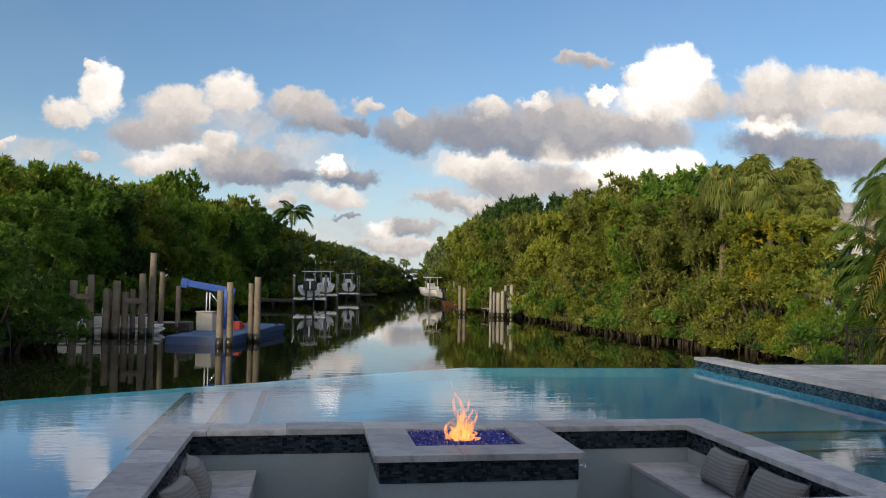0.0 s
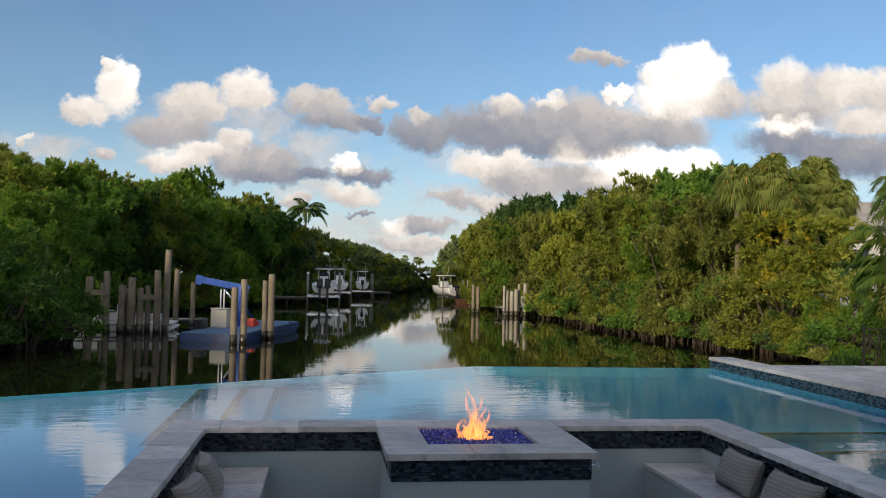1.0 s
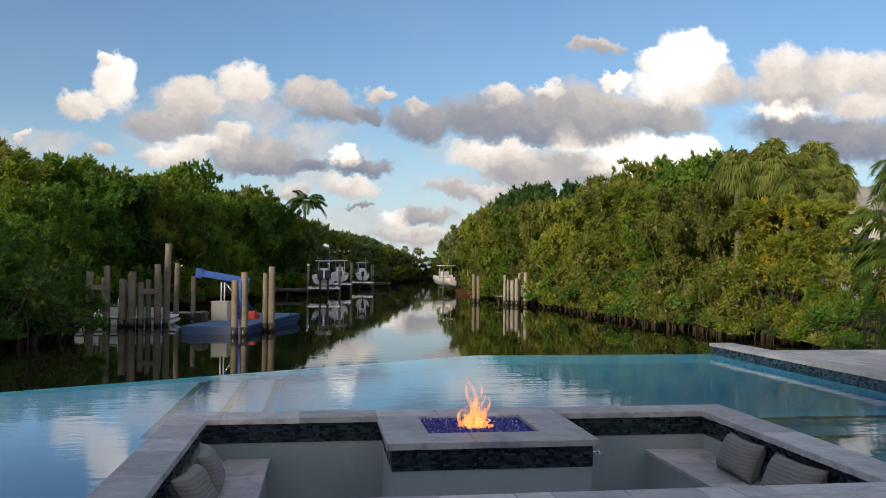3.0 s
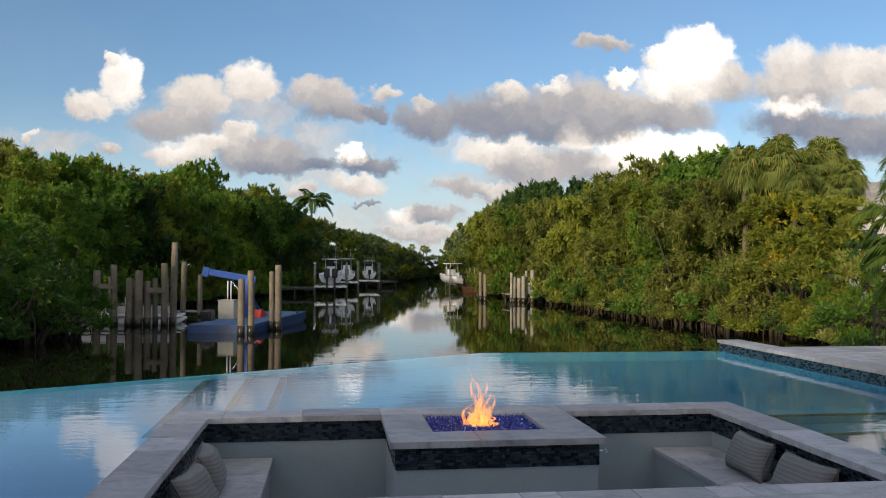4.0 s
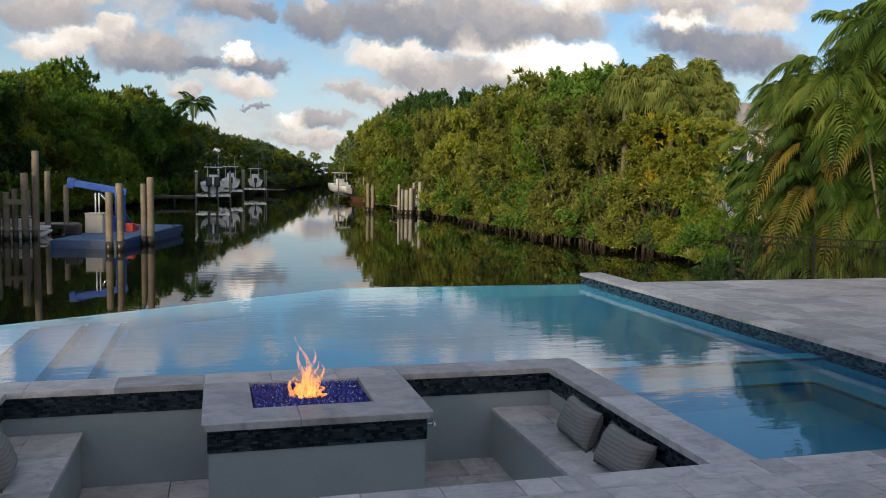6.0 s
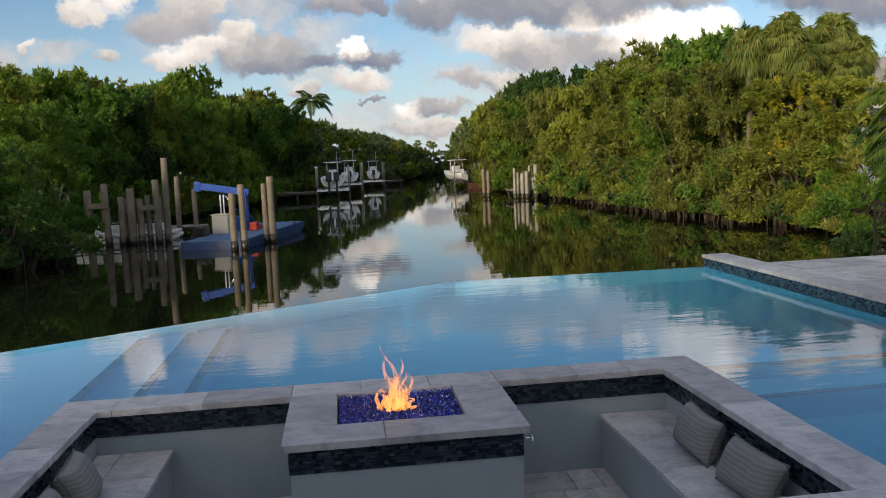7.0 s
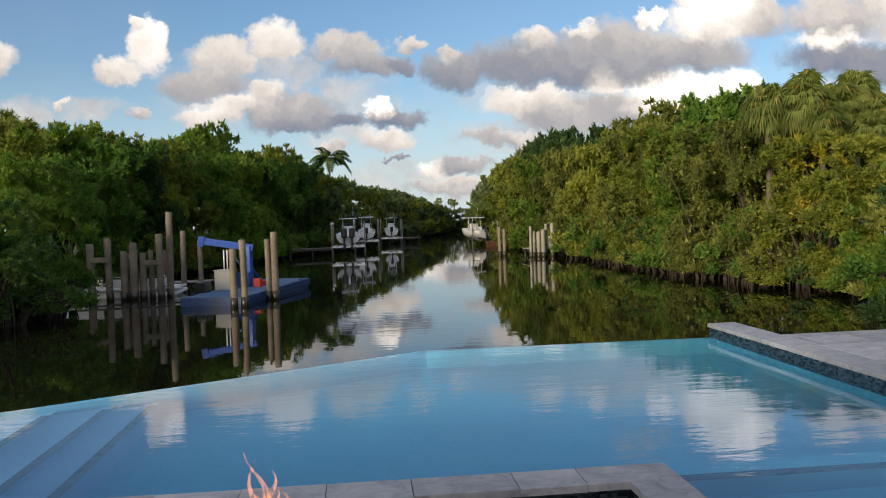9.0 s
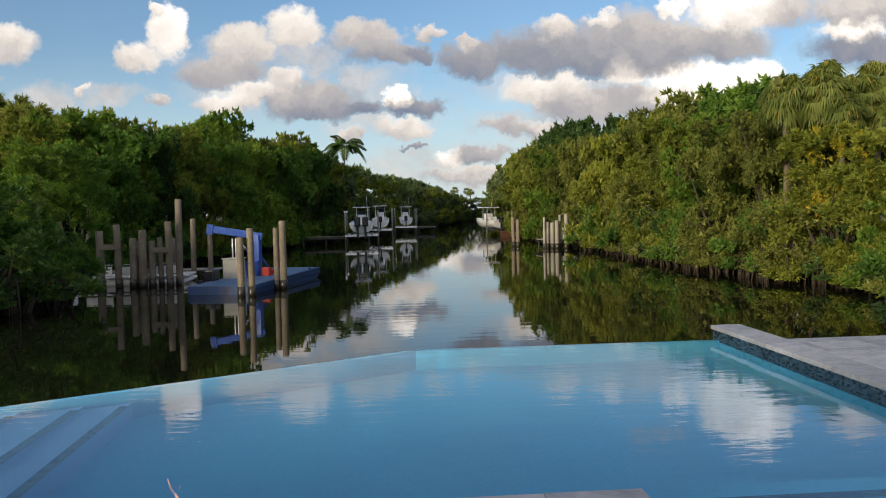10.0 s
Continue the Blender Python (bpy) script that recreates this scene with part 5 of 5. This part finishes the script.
def outboard(parent, x, y, z, s=1.0):
    o = part("outboard_motor", box(-0.19 * s, 0.19 * s, -0.42 * s, 0.10 * s, 0.0, 0.62 * s, 0.09 * s), M["dark_rubber"], parent, "black outboard motor")
    o.location = (x, y, z)
    part("leg", box(-0.07 * s, 0.07 * s, -0.25 * s, -0.02, -0.75 * s, 0.02, 0.02), M["dark_rubber"], o)
    part("propeller_cone", tube([(0, -0.45 * s, -0.7 * s), (0, -0.05 * s, -0.7 * s)], [0.03, 0.08 * s], 8), M["dark_rubber"], o)


def centre_console(x, y, z, turn, label, length=7.5, beam=2.6, motors=2, top=True, group="boats on lifts"):
    b = thing("motor_boat", x, y, z, label, "boat", group, turn)
    part("hull", hull_bm(length, beam, 1.15), M["white_gel"], b)
    part("console", box(-0.45, 0.45, length * 0.42, length * 0.56, 0.75, 2.0, 0.08), M["white_gel"], b)
    part("windshield", box(-0.42, 0.42, length * 0.50, length * 0.51, 2.0, 2.42, 0.003, m=Matrix.Translation((0, 0, 0))), M["glass_dark"], b, "tinted windshield")
    part("helm_seat", box(-0.5, 0.5, length * 0.27, length * 0.34, 0.75, 1.55, 0.06), M["white_gel"], b)
    part("rub_rail", tube([(-beam / 2 - 0.01, 0, 1.13), (-beam / 2 - 0.01, length * 0.45, 1.16)], 0.03, 6), M["dark_rubber"], b)
    part("rub_rail", tube([(beam / 2 + 0.01, 0, 1.13), (beam / 2 + 0.01, length * 0.45, 1.16)], 0.03, 6), M["dark_rubber"], b)
    if top:
        for sx in (-0.62, 0.62):
            for fy in (0.36, 0.55):
                part("top_post", tube([(sx, length * fy, 1.0), (sx * 0.95, length * (fy * 0.9 + 0.05), 2.75)], 0.028, 6), M["white_gel"], b)
        part("hard_top", box(-0.95, 0.95, length * 0.27, length * 0.60, 2.75, 2.84, 0.035), M["white_gel"], b)
        for sx in (-0.7, -0.25, 0.25, 0.7):
            part("rod_holder", tube([(sx, length * 0.27, 2.8), (sx, length * 0.26, 3.15)], 0.02, 5), M["chrome"], b)
        part("antenna", tube([(0.5, length * 0.5, 2.84), (0.55, length * 0.45, 4.1)], 0.012, 5), M["white_gel"], b)
    for k in range(motors):
        outboard(b, (k - (motors - 1) / 2) * 0.82, -0.12, 0.75, 1.65 if motors > 1 else 1.2)
    return b


def boat_lift(x, y, label, w=3.6, l=4.6, top=1.7, cradle=-1.0):
    lf = thing("boat_lift", x, y, WATER_Z, label, "boat lift", "boat lifts")
    for sx in (-w / 2, w / 2):
        for sy in (0.0, l):
            part("lift_post", tube([(sx, sy, -1.4), (sx, sy, top - WATER_Z)], 0.085, 8), M["pale_post"], lf)
        part("cradle_beam", box(sx * 0.62 - 0.1, sx * 0.62 + 0.1, -0.2, l + 0.2, cradle - WATER_Z - 0.12, cradle - WATER_Z, 0.01), M["dock_wood"], lf)
    for sy in (0.0, l):
        part("cross_beam", box(-w / 2, w / 2, sy - 0.08, sy + 0.08, cradle - WATER_Z - 0.32, cradle - WATER_Z - 0.122, 0.01), M["chrome"], lf)
        part("hoist_rail", box(-w / 2 - 0.1, -w / 2 + 0.1, sy - 0.1, sy + 0.1, top - WATER_Z - 0.25, top - WATER_Z - 0.05, 0.02), M["chrome"], lf)
    return lf


M["pale_post"] = speckled("pale_wrapped_post", (0.17, 0.16, 0.145), (0.26, 0.25, 0.225), 1.2, 0.7, 20.0, 0.2, 0.004)
boat_lift(-0.45, 84.0, "boat lift with pale posts over the canal", 3.5, 5.0, 1.75, -0.70)
centre_console(-0.45, 83.2, -0.70, 0, "white centre-console boat with twin black outboards on a lift")
boat_lift(1.55, 99.0, "boat lift with pale posts over the canal", 3.0, 5.0, 2.0, -0.5)
centre_console(1.55, 98.4, -0.5, 0, "white hard-top boat raised on a lift", 6.6, 2.2, 1)
boat_lift(5.3, 118.0, "boat lift with pale posts over the canal", 3.2, 5.0, 2.0, -0.6)
centre_console(5.3, 117.2, -0.6, 0, "small white hard-top boat raised on a lift", 6.0, 2.0, 1)
boat_lift(17.3, 104.0, "boat lift with pale posts over the canal", 3.4, 4.0, 1.3, -1.0)
centre_console(17.3, 103.4, -1.0, 24, "white open motor boat resting on a lift by the far bank", 6.0, 2.1, 1)
for i, (x, y, top) in enumerate(((13.75, 71.0, 0.80), (14.1, 70.6, 0.62), (18.6, 99, 0.3), (19.2, 100, 0.4))):
    piling(x, y, top, 0.17, "pale weathered piling at the far bank", "pilings of the far bank", 160 + i)
for i, (x, y, top) in enumerate(((15.6, 66, 0.80), (15.9, 66.2, 0.4), (16.35, 66.1, 0.32), (16.7, 65.8, 0.5), (17.0, 66.2, 0.96), (17.45, 65.6, 1.06), (17.85, 66.2, 0.35))):
    piling(x, y, top, 0.19 if i not in (0, 4) else 0.12, "pale weathered piling at the wooden dock", "pilings of the shaded dock", 170 + i, "pale_post")
tagged(part("dock_box", box(17.7, 20.2, 67.0, 68.2, -1.15, -0.15, 0.06), M["white_gel"]), "white dock box under the branches", "dock box")
sk = thing("work_float", 18.6, 101, WATER_Z, "rust-brown work float by the far bank", "float")
part("deck", box(-1.6, 1.6, -1.5, 1.5, 0.35, 0.6, 0.03), M["rust"], sk)
part("hull", box(-1.5, 1.5, -1.4, 1.4, -0.3, 0.35, 0.03), M["rust"], sk)


def build_barge():
    """Blue spud barge with a knuckle crane, engine box and outboard."""
    b = thing("work_barge", -4.40, 37.8, WATER_Z, "blue steel work barge with a small crane, moored", "barge", rz=76)
    L, W = 9.4, 3.0
    bm = bmesh.new()
    # raked bow to the far end
    prof = [(-L / 2, 0.0), (-L / 2, 0.36), (L / 2, 0.50), (L / 2, 0.24), (L / 2 - 1.4, -0.35), (-L / 2, -0.35)]
    vs = [[bm.verts.new((x, sy * W / 2, z)) for x, z in prof] for sy in (-1, 1)]
    n = len(prof)
    for i in range(n):
        bm.faces.new((vs[0][i], vs[0][(i + 1) % n], vs[1][(i + 1) % n], vs[1][i]))
    bm.faces.new(vs[0][::-1])
    bm.faces.new(vs[1])
    bmesh.ops.recalc_face_normals(bm, faces=bm.faces[:])
    part("hull", bm, M["blue_steel"], b)
    dk = box(-L / 2 + 0.05, L / 2 - 0.05, -W / 2 + 0.06, W / 2 - 0.06, 0.0, 0.025)
    for v in dk.verts:
        v.co.z += 0.365 + 0.14 * (v.co.x + L / 2) / L
    part("deck", dk, M["blue_deck"], b, "scuffed light blue deck")
    for sy in (-1, 1):
        part("rub_rail", box(-L / 2, L / 2, sy * W / 2 - 0.03, sy * W / 2 + 0.03, 0.20, 0.30, 0.01), M["blue_steel"], b)
    part("engine_box", box(-1.45, -0.65, 0.5, 1.35, 0.42, 1.36, 0.07), M["cream"], b, "cream engine box")
    part("box_lid", box(-1.48, -0.62, 0.47, 1.38, 1.36, 1.41, 0.02), M["cream"], b)
    for yy in (0.85, 1.02):
        part("exhaust_pipe", tube([(-0.95, yy, 1.4), (-0.95, yy, 2.35)], 0.035, 8), M["white_gel"], b)
    part("crane_base", box(-0.15, 0.5, 0.1, 0.7, 0.42, 1.2, 0.03), M["crane_blue"], b)
    part("crane_mast", box(0.0, 0.40, 0.06, 0.46, 1.2, 2.5, 0.03), M["crane_blue"], b)
    m = Matrix.Translation((0.18, 0.26, 2.44)) @ Matrix.Rotation(radians(104), 4, "Z") @ Matrix.Rotation(radians(-10), 4, "Y")
    boom = part("crane_boom", box(-0.3, 2.15, -0.14, 0.14, -0.17, 0.17, 0.02, m=m), M["crane_blue"], b)
    part("boom_head", box(2.10, 2.42, -0.17, 0.17, -0.28, 0.22, 0.03, m=m), M["crane_blue"], boom)
    part("ram", tube([(0.14, 0.6, 1.5), (-0.02, 1.25, 2.45)], 0.05, 8), M["chrome"], boom)
    part("stay", tube([(0.35, 0.3, 1.6), (1.6, 0.0, 0.48)], 0.05, 6), M["crane_blue"], b)
    part("fuel_can", box(-0.2, 0.2, -0.5, -0.1, 0.43, 0.87, 0.05), M["red_plastic"], b, "red fuel can")
    part("crate", box(0.6, 0.95, -0.4, -0.05, 0.44, 0.70, 0.03), M["red_plastic"], b, "red crate")
    ob = part("outboard_motor", box(-2.6, -1.95, 1.25, 1.8, 0.40, 0.95, 0.08), M["dark_rubber"], b, "black outboard motor")
    part("leg", box(-2.4, -2.2, 1.82, 1.96, -0.6, 0.7, 0.02), M["dark_rubber"], ob)
    for x, y in ((-3.9, 1.3), (3.6, 1.3), (3.6, -1.3)):
        part("cleat", box(x - 0.15, x + 0.15, y - 0.04, y + 0.04, 0.42, 0.58, 0.02), M["dark_rubber"], b)


build_barge()


def build_pontoon_boat():
    b = thing("pontoon_boat", -11.3, 40.6, WATER_Z, "white pontoon boat moored behind the pilings", "boat", rz=4)
    for sy in (-0.8, 0.8):
        part("pontoon", tube([(-3.0, sy, 0.1), (2.4, sy, 0.1), (3.0, sy, 0.25)], [0.3, 0.3, 0.05], 10), M["white_gel"], b)
    part("deck", box(-3.0, 2.9, -1.15, 1.15, 0.38, 0.48, 0.02), M["white_gel"], b)
    for x0, x1 in ((-2.2, -0.9), (-0.7, 0.7), (0.9, 2.5)):
        part("side_panel", box(x0, x1, -1.12, -1.07, 0.56, 0.98, 0.015), M["white_gel"], b)
        part("rail", tube([(x0, -1.1, 0.49), (x0, -1.1, 1.08), (x1, -1.1, 1.08), (x1, -1.1, 0.49)], 0.02, 6), M["chrome"], b)
    part("helm", box(-0.1, 0.5, -0.5, 0.3, 0.48, 1.42, 0.08), M["white_gel"], b)
    part("motor_cover", box(-3.4, -2.95, -0.2, 0.2, 0.45, 1.0, 0.08), M["white_gel"], b)


build_pontoon_boat()


# ---- neighbours' houses ----
def neighbour_house(x, y, w, d, h, turn, label):
    t = thing("house", x, y, -1.1, label, "house", "houses behind the trees", turn)
    part("wall", box(-w / 2, w / 2, -d / 2, d / 2, 0, h), M["white_wall"], t)
    bm = bmesh.new()
    e = 0.7
    lo = [bm.verts.new((sx * (w / 2 + e), sy * (d / 2 + e), h)) for sx, sy in ((-1, -1), (1, -1), (1, 1), (-1, 1))]
    hi = [bm.verts.new((sx * w * 0.22, 0, h + d * 0.26)) for sx in (-1, 1)]
    for f in ((lo[0], lo[1], hi[1], hi[0]), (lo[1], lo[2], hi[1]), (lo[2], lo[3], hi[0], hi[1]), (lo[3], lo[0], hi[0]), (lo[3], lo[2], lo[1], lo[0])):
        bm.faces.new(f)
    part("roof", bm, M["roof_tile"], t)
    for k in (-1, 0, 1):
        for zz in (0.9, 3.6):
            if zz + 1.4 < h:
                wd = part("window", box(k * w * 0.3 - 0.65, k * w * 0.3 + 0.65, -d / 2 - 0.03, -d / 2 + 0.02, zz, zz + 1.4, 0.01), M["white_gel"], t)
                part("pane", box(k * w * 0.3 - 0.57, k * w * 0.3 + 0.57, -d / 2 - 0.036, -d / 2 - 0.031, zz + 0.08, zz + 1.32), M["glass_dark"], wd)


M["roof_tile"] = speckled("grey_roof", (0.23, 0.22, 0.22), (0.32, 0.31, 0.30), 0.9, 0.8, 12.0, 0.25, 0.02)
neighbour_house(-28.8, 50.0, 10, 9, 6.0, 25, "white house with a grey hip roof among the trees")
neighbour_house(39.0, 47.0, 10, 9, 6.2, -20, "white house with a grey hip roof beyond the palms")
stump = thing("dead_trunk", 20.4, 30.4, -1.95, "broken orange-brown trunk among the mangrove roots", "tree stump")
part("wood", tube([(0, 0, -0.3), (0.05, 0, 0.5), (0.0, 0.05, 1.1)], [0.22, 0.2, 0.1], 9), M["rust"], stump)
